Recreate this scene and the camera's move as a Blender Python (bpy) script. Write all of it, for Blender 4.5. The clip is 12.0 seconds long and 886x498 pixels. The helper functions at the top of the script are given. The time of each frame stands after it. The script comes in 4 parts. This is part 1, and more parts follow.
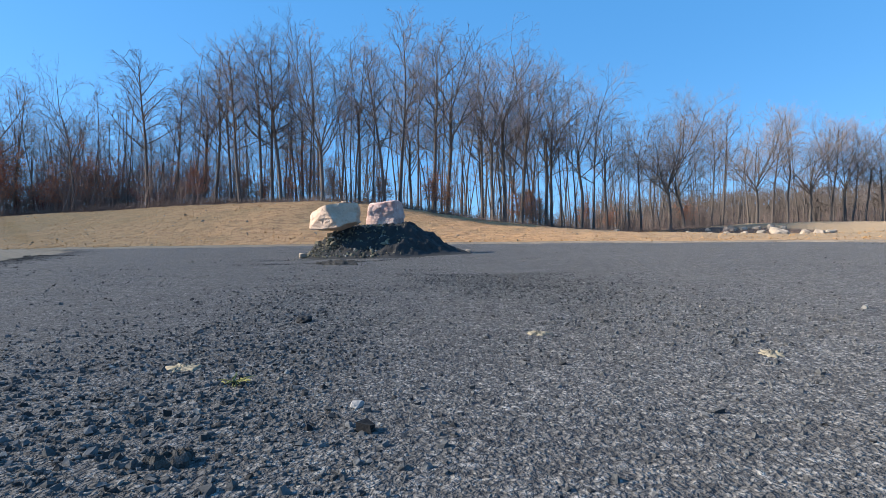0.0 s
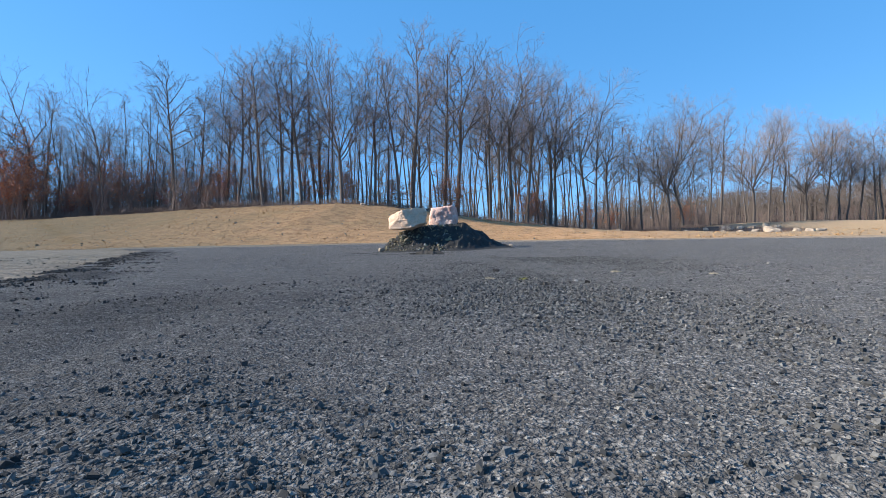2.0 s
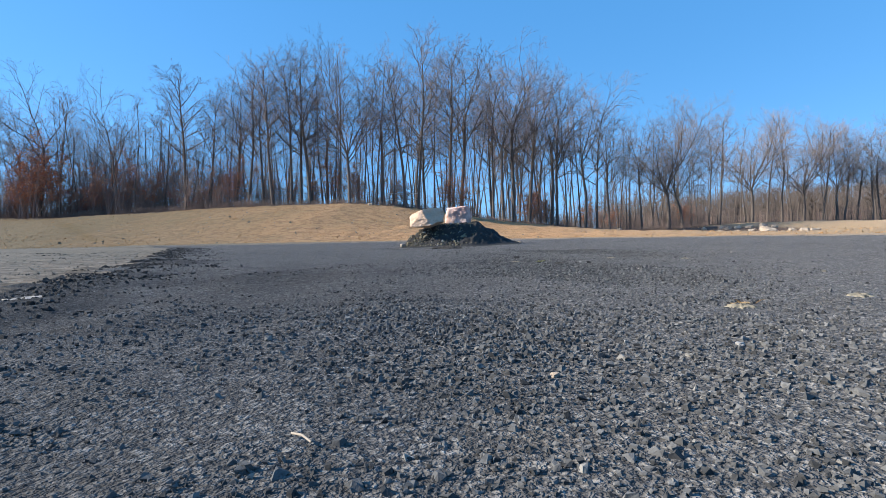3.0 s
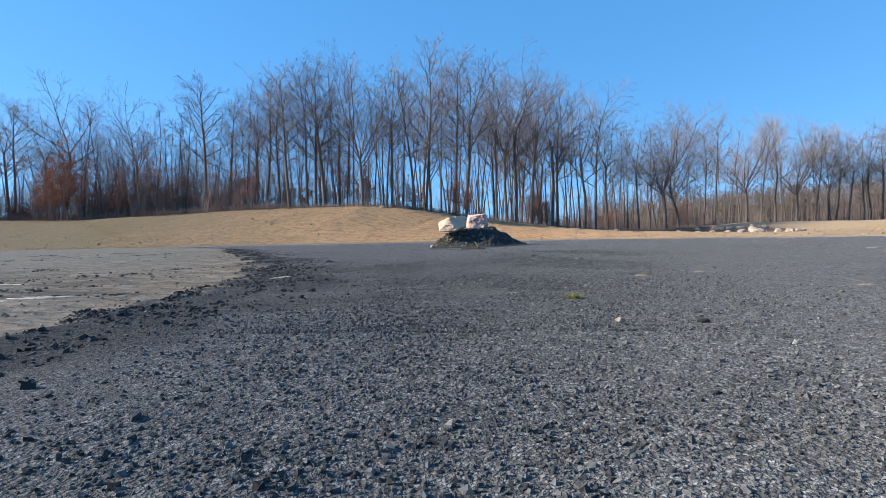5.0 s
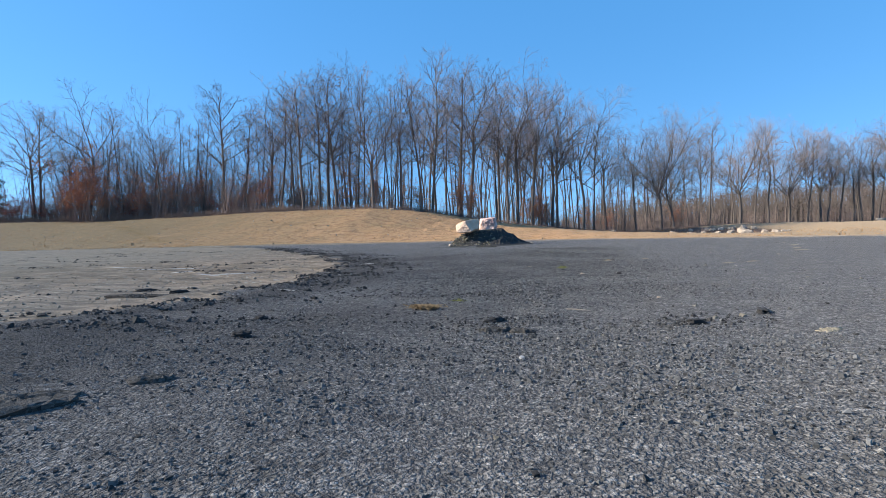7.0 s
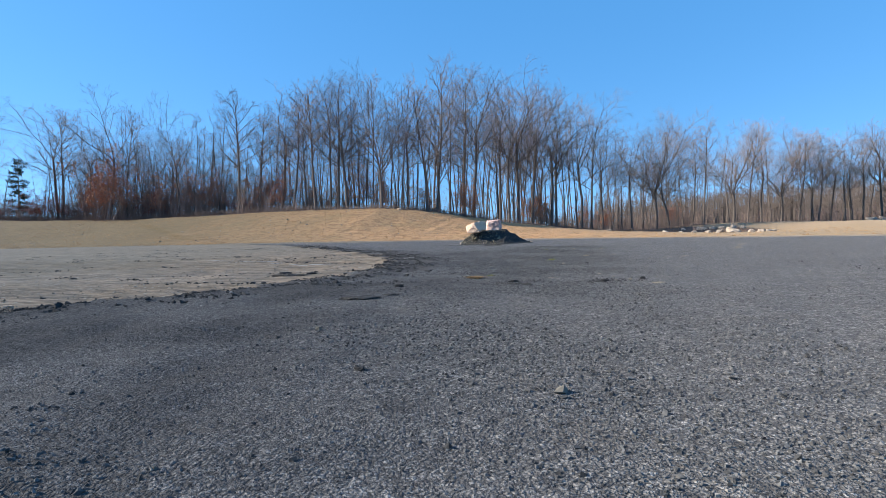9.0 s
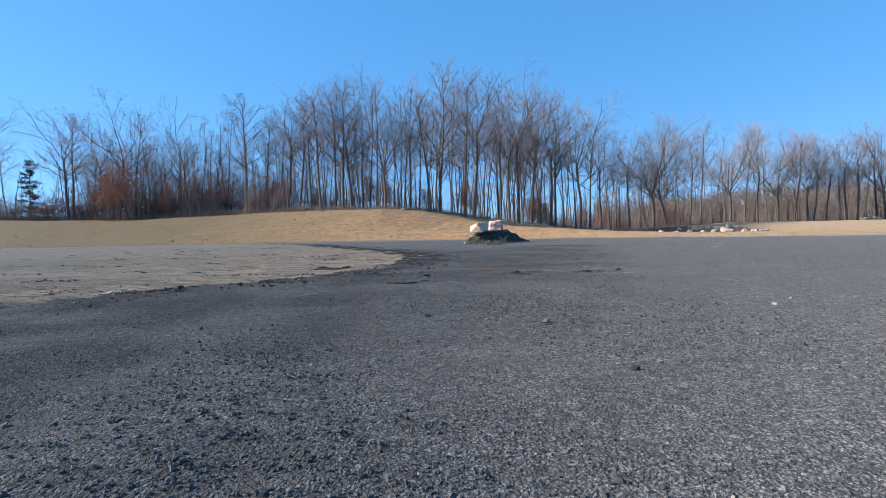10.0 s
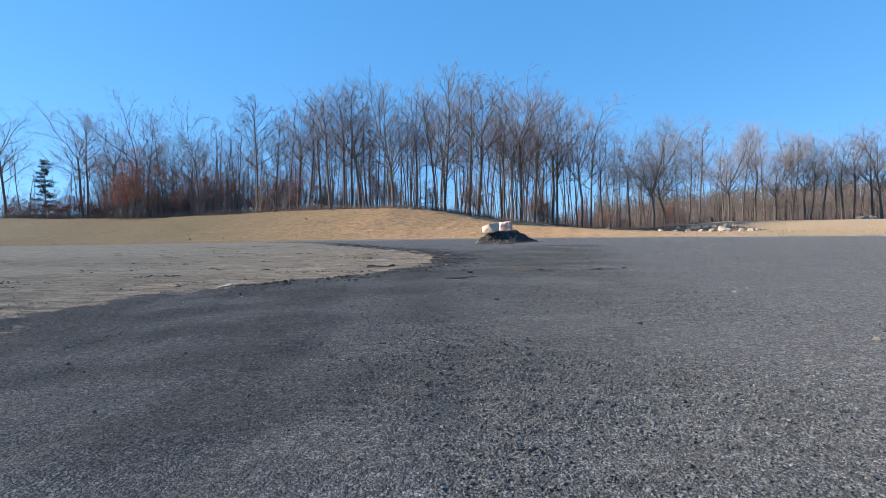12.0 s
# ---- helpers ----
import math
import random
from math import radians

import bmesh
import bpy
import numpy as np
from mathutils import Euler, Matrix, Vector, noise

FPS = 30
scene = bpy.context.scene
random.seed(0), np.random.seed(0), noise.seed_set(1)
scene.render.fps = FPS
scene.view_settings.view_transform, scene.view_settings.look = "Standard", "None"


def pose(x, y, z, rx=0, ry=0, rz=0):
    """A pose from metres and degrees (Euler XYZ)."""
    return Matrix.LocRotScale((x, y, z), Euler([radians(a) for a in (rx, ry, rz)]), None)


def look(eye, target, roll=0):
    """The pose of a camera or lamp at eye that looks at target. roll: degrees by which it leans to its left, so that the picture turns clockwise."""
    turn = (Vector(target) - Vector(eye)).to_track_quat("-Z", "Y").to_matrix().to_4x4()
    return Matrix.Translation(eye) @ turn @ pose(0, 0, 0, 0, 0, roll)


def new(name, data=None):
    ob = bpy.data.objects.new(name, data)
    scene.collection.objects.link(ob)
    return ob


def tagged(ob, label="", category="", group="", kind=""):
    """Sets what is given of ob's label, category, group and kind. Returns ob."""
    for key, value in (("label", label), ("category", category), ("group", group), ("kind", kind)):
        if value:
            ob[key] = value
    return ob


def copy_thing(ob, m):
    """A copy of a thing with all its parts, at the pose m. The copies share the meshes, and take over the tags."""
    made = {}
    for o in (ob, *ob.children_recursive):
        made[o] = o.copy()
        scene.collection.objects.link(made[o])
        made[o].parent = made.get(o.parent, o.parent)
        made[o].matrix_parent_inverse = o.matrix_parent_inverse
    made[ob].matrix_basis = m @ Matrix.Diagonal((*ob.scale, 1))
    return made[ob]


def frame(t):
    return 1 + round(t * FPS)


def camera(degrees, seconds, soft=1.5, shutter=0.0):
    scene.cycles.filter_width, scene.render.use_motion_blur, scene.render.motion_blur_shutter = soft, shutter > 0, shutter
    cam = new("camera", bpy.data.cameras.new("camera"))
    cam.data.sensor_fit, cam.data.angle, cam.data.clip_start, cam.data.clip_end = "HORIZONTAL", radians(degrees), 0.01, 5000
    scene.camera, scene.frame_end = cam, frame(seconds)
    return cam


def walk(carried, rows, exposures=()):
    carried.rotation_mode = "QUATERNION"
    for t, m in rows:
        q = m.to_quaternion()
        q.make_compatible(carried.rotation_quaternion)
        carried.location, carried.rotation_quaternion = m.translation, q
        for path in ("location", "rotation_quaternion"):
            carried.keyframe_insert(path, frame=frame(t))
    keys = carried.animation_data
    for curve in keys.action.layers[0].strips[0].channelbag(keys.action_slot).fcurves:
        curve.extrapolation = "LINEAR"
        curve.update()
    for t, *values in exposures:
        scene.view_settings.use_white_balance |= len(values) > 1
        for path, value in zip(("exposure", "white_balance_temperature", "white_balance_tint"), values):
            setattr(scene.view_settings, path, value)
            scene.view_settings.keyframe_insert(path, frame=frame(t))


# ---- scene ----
# ---- camera and its path ----
cam = camera(82.0, 12.0, soft=0.55)
PATH = [
    (0, (0.241, 2.147, 0.542), (0.055, 4.137, 0.477), -0.34),
    (0.5, (-0.152, 1.346, 0.607), (-0.334, 3.337, 0.547), -0.33),
    (1, (-0.506, 0.430, 0.603), (-0.688, 2.421, 0.542), -0.53),
    (1.5, (-0.791, -0.464, 0.560), (-0.974, 1.526, 0.498), -0.53),
    (2, (-1.000, -1.375, 0.489), (-1.184, 0.615, 0.427), -0.63),
    (2.5, (-1.149, -2.222, 0.468), (-1.336, -0.232, 0.404), -0.64),
    (3, (-1.346, -3.191, 0.414), (-1.533, -1.201, 0.351), -0.54),
    (3.2, (-1.395, -3.505, 0.437), (-1.584, -1.515, 0.367), -0.54),
    (5, (-1.943, -7.130, 0.588), (-2.130, -5.140, 0.523), -0.63),
    (5.5, (-2.047, -8.077, 0.619), (-2.235, -6.086, 0.554), -0.73),
    (6, (-2.152, -9.107, 0.619), (-2.338, -7.117, 0.556), -0.73),
    (6.5, (-2.278, -10.116, 0.614), (-2.463, -8.126, 0.552), -0.63),
    (7, (-2.401, -11.151, 0.602), (-2.588, -9.161, 0.540), -0.63),
    (9, (-2.711, -15.259, 0.744), (-2.898, -13.269, 0.673), -0.52),
    (9.5, (-2.819, -16.301, 0.757), (-3.002, -14.311, 0.686), -0.52),
    (10, (-2.860, -17.334, 0.783), (-3.046, -15.344, 0.710), -0.52),
    (10.5, (-2.929, -18.250, 0.874), (-3.115, -16.260, 0.797), -0.52),
    (11, (-3.068, -19.042, 0.935), (-3.254, -17.053, 0.855), -0.42),
    (11.5, (-3.335, -19.509, 0.959), (-3.522, -17.519, 0.878), -0.42),
    (12, (-3.572, -19.727, 0.981), (-3.757, -17.737, 0.898), -0.41),
]
walk(cam, [(t, look(eye, target, roll)) for t, eye, target, roll in PATH],
     exposures=((0, 1.0, 6500, 10), (12, 1.0, 6500, 10)))

# ---- sky and sun ----
SUN_AZIMUTH, SUN_HEIGHT = 264.0, 28.0          # degrees, clockwise from the view ahead; above the horizon
sky_world = bpy.data.worlds.new("clear_sky")
scene.world = sky_world
sky_world.use_nodes = True
sky_nodes = sky_world.node_tree.nodes
sky_tex = sky_nodes.new("ShaderNodeTexSky")
sky_tex.sky_type = "NISHITA"
sky_tex.sun_disc = False
sky_tex.sun_elevation = radians(SUN_HEIGHT)
sky_tex.sun_rotation = radians(SUN_AZIMUTH)
sky_tex.air_density, sky_tex.dust_density, sky_tex.ozone_density = 1.0, 0.0, 1.6
sky_nodes["Background"].inputs["Strength"].default_value = 0.143
sky_way = sky_nodes.new("ShaderNodeTexCoord")
sky_lift = sky_nodes.new("ShaderNodeVectorMath")      # clear dry air: no pale band along the horizon
sky_lift.operation, sky_lift.inputs[1].default_value = "ADD", (0, 0, 0.125)
sky_world.node_tree.links.new(sky_way.outputs["Generated"], sky_lift.inputs[0])
sky_world.node_tree.links.new(sky_lift.outputs[0], sky_tex.inputs[0])
sky_hue = sky_nodes.new("ShaderNodeHueSaturation")
sky_hue.inputs["Saturation"].default_value = 1.25
sky_world.node_tree.links.new(sky_tex.outputs[0], sky_hue.inputs["Color"])
sky_even = sky_nodes.new("ShaderNodeMix")              # evens out the sky between the sun's side and the far side
sky_even.data_type = "RGBA"
sky_even.inputs[0].default_value = 0.55
sky_even.inputs[7].default_value = (0.28, 1.36, 3.12, 1)
sky_world.node_tree.links.new(sky_hue.outputs[0], sky_even.inputs[6])
sky_world.node_tree.links.new(sky_even.outputs[2], sky_nodes["Background"].inputs["Color"])
sun = new("sun", bpy.data.lights.new("sun", "SUN"))
sun.data.energy, sun.data.angle, sun.data.color = 5.0, radians(0.53), (1.0, 0.91, 0.78)
a, e = radians(SUN_AZIMUTH), radians(SUN_HEIGHT)
to_sun = Vector((math.sin(a) * math.cos(e), math.cos(a) * math.cos(e), math.sin(e)))
sun.matrix_world = look(to_sun * 60, (0, 0, 0))


# ---- materials ----
class Nodes:
    """A short hand for building a node material."""

    def __init__(self, name, roughness=0.85, specular=0.3, matte=0.0):
        self.mat = bpy.data.materials.new(name)
        self.mat.use_nodes = True
        self.tree = self.mat.node_tree
        self.bsdf = self.tree.nodes["Principled BSDF"]
        self.bsdf.inputs["Roughness"].default_value = roughness
        self.bsdf.inputs["Specular IOR Level"].default_value = specular
        self.bsdf.inputs["Diffuse Roughness"].default_value = matte
        self.coords = self.tree.nodes.new("ShaderNodeTexCoord")
        self.geo = self.tree.nodes.new("ShaderNodeNewGeometry")

    def put(self, socket, value):
        if hasattr(value, "is_output"):
            self.tree.links.new(value, socket)
        elif value is not None:
            socket.default_value = value

    def place(self):
        return self.geo.outputs["Position"]

    def noise(self, scale, detail=3.0, rough=0.55, vector=None):
        n = self.tree.nodes.new("ShaderNodeTexNoise")
        n.inputs["Scale"].default_value, n.inputs["Detail"].default_value = scale, detail
        n.inputs["Roughness"].default_value = rough
        self.put(n.inputs["Vector"], vector or self.place())
        return n.outputs["Fac"]

    def cells(self, scale, out="Color", vector=None, jitter=1.0):
        n = self.tree.nodes.new("ShaderNodeTexVoronoi")
        n.inputs["Scale"].default_value, n.inputs["Randomness"].default_value = scale, jitter
        self.put(n.inputs["Vector"], vector or self.place())
        return n.outputs[out]

    def ramp(self, value, low, high, to_low=0.0, to_high=1.0):
        n = self.tree.nodes.new("ShaderNodeMapRange")
        self.put(n.inputs["Value"], value)
        for key, v in (("From Min", low), ("From Max", high), ("To Min", to_low), ("To Max", to_high)):
            n.inputs[key].default_value = v
        return n.outputs[0]

    def math(self, op, x, y=None):
        n = self.tree.nodes.new("ShaderNodeMath")
        n.operation = op
        self.put(n.inputs[0], x), self.put(n.inputs[1], y)
        return n.outputs[0]

    def mix(self, fac, x, y, blend="MIX"):
        n = self.tree.nodes.new("ShaderNodeMix")
        n.data_type, n.blend_type = "RGBA", blend
        self.put(n.inputs[0], fac)
        self.put(n.inputs[6], (*x, 1) if isinstance(x, tuple) else x)
        self.put(n.inputs[7], (*y, 1) if isinstance(y, tuple) else y)
        return n.outputs[2]

    def attribute(self, name):
        n = self.tree.nodes.new("ShaderNodeAttribute")
        n.attribute_name = name
        return n.outputs["Fac"]

    def sheet(self, vector, sx, sy, sz):
        n = self.tree.nodes.new("ShaderNodeMapping")
        n.inputs["Scale"].default_value = (sx, sy, sz)
        self.put(n.inputs["Vector"], vector)
        return n.outputs[0]

    def object_random(self):
        return self.tree.nodes.new("ShaderNodeObjectInfo").outputs["Random"]

    def island_random(self):
        return self.geo.outputs["Random Per Island"]

    def red(self, colour):
        n = self.tree.nodes.new("ShaderNodeSeparateColor")
        self.put(n.inputs[0], colour)
        return n.outputs[0]

    def done(self, colour, height=None, depth=0.01, strength=1.0):
        self.put(self.bsdf.inputs["Base Color"], (*colour, 1) if isinstance(colour, tuple) else colour)
        if height is not None:
            b = self.tree.nodes.new("ShaderNodeBump")
            b.inputs["Distance"].default_value, b.inputs["Strength"].default_value = depth, strength
            self.put(b.inputs["Height"], height)
            self.put(self.bsdf.inputs["Normal"], b.outputs[0])
        return self.mat


def ground_material():
    m = Nodes("ground_cover", 0.9, 0.28, 0.8)
    jog = m.tree.nodes.new("ShaderNodeTexNoise")
    jog.inputs["Scale"].default_value, jog.inputs["Detail"].default_value = 55.0, 3.0
    m.put(jog.inputs["Vector"], m.place())
    bent = m.tree.nodes.new("ShaderNodeVectorMath")
    bent.operation = "MULTIPLY_ADD"
    bent.inputs[1].default_value = (0.022, 0.022, 0.022)
    m.put(bent.inputs[0], jog.outputs["Color"]), m.put(bent.inputs[2], m.place())
    bent = bent.outputs[0]
    stone = m.red(m.cells(68.0, "Color", bent))
    grit = m.red(m.cells(150.0))
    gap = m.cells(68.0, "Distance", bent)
    patch = m.noise(0.55, 4.0, 0.6)
    stain = m.noise(2.6, 4.0, 0.6)
    # crushed asphalt: dark blue-grey chips, brown dusty patches, a few pale pebbles
    chips = m.mix(m.ramp(m.math("POWER", stone, 1.2), 0.0, 1.0), (0.056, 0.056, 0.056), (0.238, 0.234, 0.227))
    chips = m.mix(m.ramp(grit, 0.4, 1.0, 0.0, 0.45), chips, (0.18, 0.172, 0.168))
    chips = m.mix(m.ramp(stain, 0.5, 0.75, 0.0, 0.55), chips, (0.135, 0.118, 0.098))
    chips = m.mix(m.ramp(patch, 0.35, 0.65, 0.0, 0.3), chips, (0.104, 0.10, 0.10))
    drag = m.noise(1.3, 5.0, 0.7, m.sheet(m.place(), 0.35, 1.7, 1.0))
    chips = m.mix(m.ramp(drag, 0.5, 0.68, 0.0, 0.45), chips, (0.078, 0.076, 0.076))
    clot = m.noise(26.0, 3.0, 0.6)
    chips = m.mix(1.0, chips, m.mix(m.ramp(clot, 0.36, 0.64), (0.68, 0.68, 0.69), (1.25, 1.24, 1.23)), "MULTIPLY")
    nugget = m.red(m.cells(31.0))
    chips = m.mix(1.0, chips, m.mix(nugget, (0.8, 0.8, 0.81), (1.25, 1.24, 1.23)), "MULTIPLY")
    # shade in the crevices between chips, painted near-black along the cell rims
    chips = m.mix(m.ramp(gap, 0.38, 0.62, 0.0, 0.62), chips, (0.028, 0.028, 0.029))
    crumb = m.noise(11.0, 5.0, 0.8)
    chips = m.mix(1.0, chips, m.mix(m.ramp(crumb, 0.34, 0.66), (0.95, 0.95, 0.95), (1.62, 1.60, 1.57)), "MULTIPLY")
    scuff = m.noise(3.2, 6.0, 0.8, m.sheet(m.place(), 0.5, 1.3, 1.0))
    chips = m.mix(m.ramp(scuff, 0.55, 0.64, 0.0, 0.26), chips, (0.05, 0.045, 0.046))
    speck = m.math("GREATER_THAN", m.red(m.cells(150.0)), 0.993)
    chips = m.mix(speck, chips, (0.30, 0.285, 0.265))
    pale = m.math("GREATER_THAN", m.red(m.cells(55.0)), 0.994)
    chips = m.mix(pale, chips, (0.29, 0.275, 0.255))
    # darker belt: black millings at the lip, shade among stones painted in further inside
    chips = m.mix(m.ramp(m.math("ADD", m.attribute("fresh"), m.ramp(m.noise(1.7, 6.0, 0.75), 0.0, 1.0, -0.75, 0.75)), 0.1, 1.0, 0.0, 0.74), chips, m.mix(stone, (0.036, 0.036, 0.037), (0.105, 0.102, 0.10)))
    # bare sandy soil
    soil = m.mix(m.ramp(m.noise(1.1, 5.0, 0.65), 0.3, 0.7), (0.43, 0.315, 0.21), (0.23, 0.18, 0.13))
    soil = m.mix(m.ramp(m.noise(3.0, 5.0, 0.7, m.sheet(m.place(), 0.6, 2.4, 1.0)), 0.5, 0.66, 0.0, 0.75), soil, (0.12, 0.10, 0.08))
    soil = m.mix(m.math("GREATER_THAN", m.red(m.cells(22.0)), 0.95), soil, (0.42, 0.38, 0.31))
    soil = m.mix(m.ramp(m.noise(0.9, 5.0, 0.65, m.sheet(m.place(), 0.7, 1.6, 1.0)), 0.50, 0.58, 0.0, 0.5), soil, m.mix(stone, (0.10, 0.085, 0.068), (0.27, 0.22, 0.16)))
    soil = m.mix(m.ramp(m.noise(2.6, 6.0, 0.75, m.sheet(m.place(), 0.3, 2.2, 1.0)), 0.50, 0.57, 0.0, 0.8), soil, (0.075, 0.064, 0.054))
    soil = m.mix(m.ramp(m.noise(5.5, 6.0, 0.8, m.sheet(m.place(), 0.3, 1.8, 1.0)), 0.52, 0.58, 0.0, 0.75), soil, (0.095, 0.082, 0.068))
    soil = m.mix(m.ramp(m.noise(6.5, 5.0, 0.8, m.sheet(m.place(), 0.35, 1.6, 1.0)), 0.56, 0.62, 0.0, 0.6), soil, (0.46, 0.37, 0.27))
    soil = m.mix(m.ramp(m.noise(9.0, 4.0, 0.7, m.sheet(m.place(), 0.6, 1.6, 1.0)), 0.3, 0.7, 0.0, 0.5), soil, (0.17, 0.132, 0.095))
    east = m.tree.nodes.new("ShaderNodeSeparateXYZ")
    m.put(east.inputs[0], m.place())
    clay = m.ramp(m.math("ADD", east.outputs[0], m.ramp(m.noise(0.5, 4.0, 0.65), 0.0, 1.0, -5.0, 5.0)), -10.0, -16.0, 0.0, 0.5)
    soil = m.mix(clay, soil, m.mix(m.ramp(m.noise(4.0, 6.0, 0.75, m.sheet(m.place(), 0.5, 1.6, 1.0)), 0.35, 0.65), (0.25, 0.215, 0.155), (0.11, 0.10, 0.078)))
    # dormant turf
    streak = m.noise(1.0, 5.0, 0.7, m.sheet(m.place(), 1.3, 3.2, 2.0))
    turf = m.mix(streak, (0.60, 0.35, 0.175), (0.36, 0.21, 0.105))
    turf = m.mix(m.ramp(m.noise(0.28, 3.0), 0.5, 0.75, 0.0, 0.6), turf, (0.33, 0.235, 0.11))
    turf = m.mix(m.ramp(m.noise(1.25, 6.0, 0.8), 0.47, 0.55, 0.0, 0.72), turf, (0.225, 0.13, 0.066))
    turf = m.mix(m.ramp(m.noise(0.6, 5.0, 0.7), 0.5, 0.62, 0.0, 0.55), turf, (0.50, 0.275, 0.13))
    turf = m.mix(m.ramp(m.noise(2.4, 6.0, 0.8), 0.55, 0.63, 0.0, 0.6), turf, (0.50, 0.32, 0.165))
    turf = m.mix(m.ramp(east.outputs[0], 2.0, 18.0, 0.0, 0.8), turf, m.mix(streak, (0.31, 0.245, 0.165), (0.20, 0.16, 0.105)))
    turf = m.mix(m.ramp(m.math("ADD", east.outputs[0], m.ramp(m.noise(0.16, 4.0, 0.65), 0.0, 1.0, -22.0, 22.0)), -8.0, -44.0, 0.0, 0.85), turf, m.mix(streak, (0.30, 0.21, 0.105), (0.13, 0.10, 0.05)))
    # woodland floor of fallen leaves
    litter = m.mix(m.noise(3.0, 5.0, 0.7), (0.10, 0.062, 0.045), (0.055, 0.04, 0.034))
    fray = m.math("MULTIPLY", m.math("SUBTRACT", m.noise(2.2, 6.0, 0.75), 0.5), 1.5)
    fill = m.ramp(m.math("ADD", m.attribute("fill"), fray), 0.40, 0.60)
    grass = m.ramp(m.math("ADD", m.attribute("grass"), fray), 0.35, 0.65)
    wood = m.ramp(m.math("ADD", m.attribute("wood"), fray), 0.3, 0.7)
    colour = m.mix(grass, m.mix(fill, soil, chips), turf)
    colour = m.mix(wood, colour, litter)
    lump = m.math("ADD", gap, m.math("MULTIPLY", m.cells(150.0, "Distance", bent), 0.45))
    lump = m.math("MULTIPLY", m.math("SUBTRACT", 1.0, lump), m.math("ADD", m.math("MULTIPLY", fill, 0.8), 0.2))
    lump = m.math("ADD", lump, m.math("MULTIPLY", m.noise(9.0, 4.0, 0.7), 0.8))
    lump = m.math("ADD", lump, m.math("MULTIPLY", clot, 0.8))
    lump = m.math("ADD", lump, m.math("MULTIPLY", m.math("MULTIPLY", m.noise(5.0, 5.0, 0.75), grass), 7.0))
    m.put(m.bsdf.inputs["Roughness"], m.ramp(m.math("MULTIPLY", fill, m.math("SUBTRACT", 1.0, grass)), 0.0, 1.0, 0.95, 0.82))
    m.put(m.bsdf.inputs["Specular IOR Level"], m.ramp(m.attribute("fresh"), 0.0, 0.8, 0.28, 0.06))
    return m.done(colour, lump, 0.018, 1.0)


def chip_material(name, dark, light, pale=0.97):
    m = Nodes(name, 0.88, 0.2, 0.8)
    r = m.island_random()
    colour = m.mix(r, dark, light)
    colour = m.mix(m.math("GREATER_THAN", r, pale), colour, (0.29, 0.275, 0.25))
    colour = m.mix(m.ramp(m.noise(60.0, 3.0), 0.45, 0.7, 0.0, 0.5), colour, dark)
    return m.done(colour, m.noise(160.0, 3.0), 0.003, 0.6)


def rock_material(name, base, shade, vein):
    m = Nodes(name, 0.88, 0.25)
    o = m.coords.outputs["Object"]
    colour = m.mix(m.ramp(m.noise(2.2, 5.0, 0.6, o), 0.35, 0.65), base, shade)
    colour = m.mix(m.ramp(m.noise(6.0, 5.0, 0.7, o), 0.55, 0.7, 0.0, 0.8), colour, vein)
    colour = m.mix(m.ramp(m.noise(40.0, 3.0, 0.6, o), 0.5, 0.8, 0.0, 0.35), colour, (0.2, 0.16, 0.13))
    return m.done(colour, m.noise(9.0, 6.0, 0.7, o), 0.08, 0.9)


def bark_material(name, dark, light):
    m = Nodes(name, 0.95, 0.15)
    o = m.coords.outputs["Object"]
    grain = m.noise(2.0, 4.0, 0.65, m.sheet(o, 9.0, 9.0, 1.2))
    colour = m.mix(grain, dark, light)
    colour = m.mix(m.ramp(m.object_random(), 0.0, 1.0, 0.0, 0.5), colour, (0.11, 0.095, 0.083))
    return m.done(colour, grain, 0.03, 0.8)


def plain_material(name, low, high, scale=6.0, roughness=0.85, island=False):
    m = Nodes(name, roughness, 0.25)
    f = m.island_random() if island else m.noise(scale, 4.0, 0.65, m.coords.outputs["Object"])
    return m.done(m.mix(f, low, high))


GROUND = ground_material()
CHIPS = chip_material("asphalt_chips", (0.032, 0.033, 0.034), (0.19, 0.189, 0.186), 0.986)
CLODS = chip_material("asphalt_clods", (0.022, 0.022, 0.023), (0.088, 0.084, 0.081), 0.985)
def crust_material():
    m = Nodes("old_crust", 0.95, 0.15, 0.6)
    stone = m.red(m.cells(62.0))
    colour = m.mix(stone, (0.03, 0.03, 0.03), (0.15, 0.142, 0.134))
    colour = m.mix(m.ramp(m.noise(7.0, 5.0, 0.75), 0.4, 0.6, 0.0, 0.7), colour, (0.075, 0.068, 0.06))
    return m.done(colour, m.math("ADD", m.noise(22.0, 5.0, 0.75), m.math("MULTIPLY", stone, 0.5)), 0.03, 1.0)


CRUST = crust_material()
PILE_STONES = chip_material("pile_rubble", (0.04, 0.04, 0.036), (0.34, 0.29, 0.19), 0.88)
SOIL_STONES = chip_material("soil_stones", (0.13, 0.12, 0.10), (0.30, 0.27, 0.22), 0.9)
TAN_ROCK = rock_material("tan_boulder", (0.69, 0.50, 0.375), (0.58, 0.40, 0.285), (0.44, 0.295, 0.205))
PINK_ROCK = rock_material("pink_boulder", (0.70, 0.50, 0.43), (0.46, 0.25, 0.21), (0.76, 0.66, 0.58))
FIELD_ROCK = rock_material("field_rock", (0.45, 0.37, 0.285), (0.23, 0.185, 0.15), (0.50, 0.43, 0.34))
BARK = bark_material("grey_bark", (0.06, 0.05, 0.046), (0.19, 0.158, 0.14))
TWIGS = bark_material("twig_bark", (0.21, 0.178, 0.178), (0.38, 0.325, 0.32))
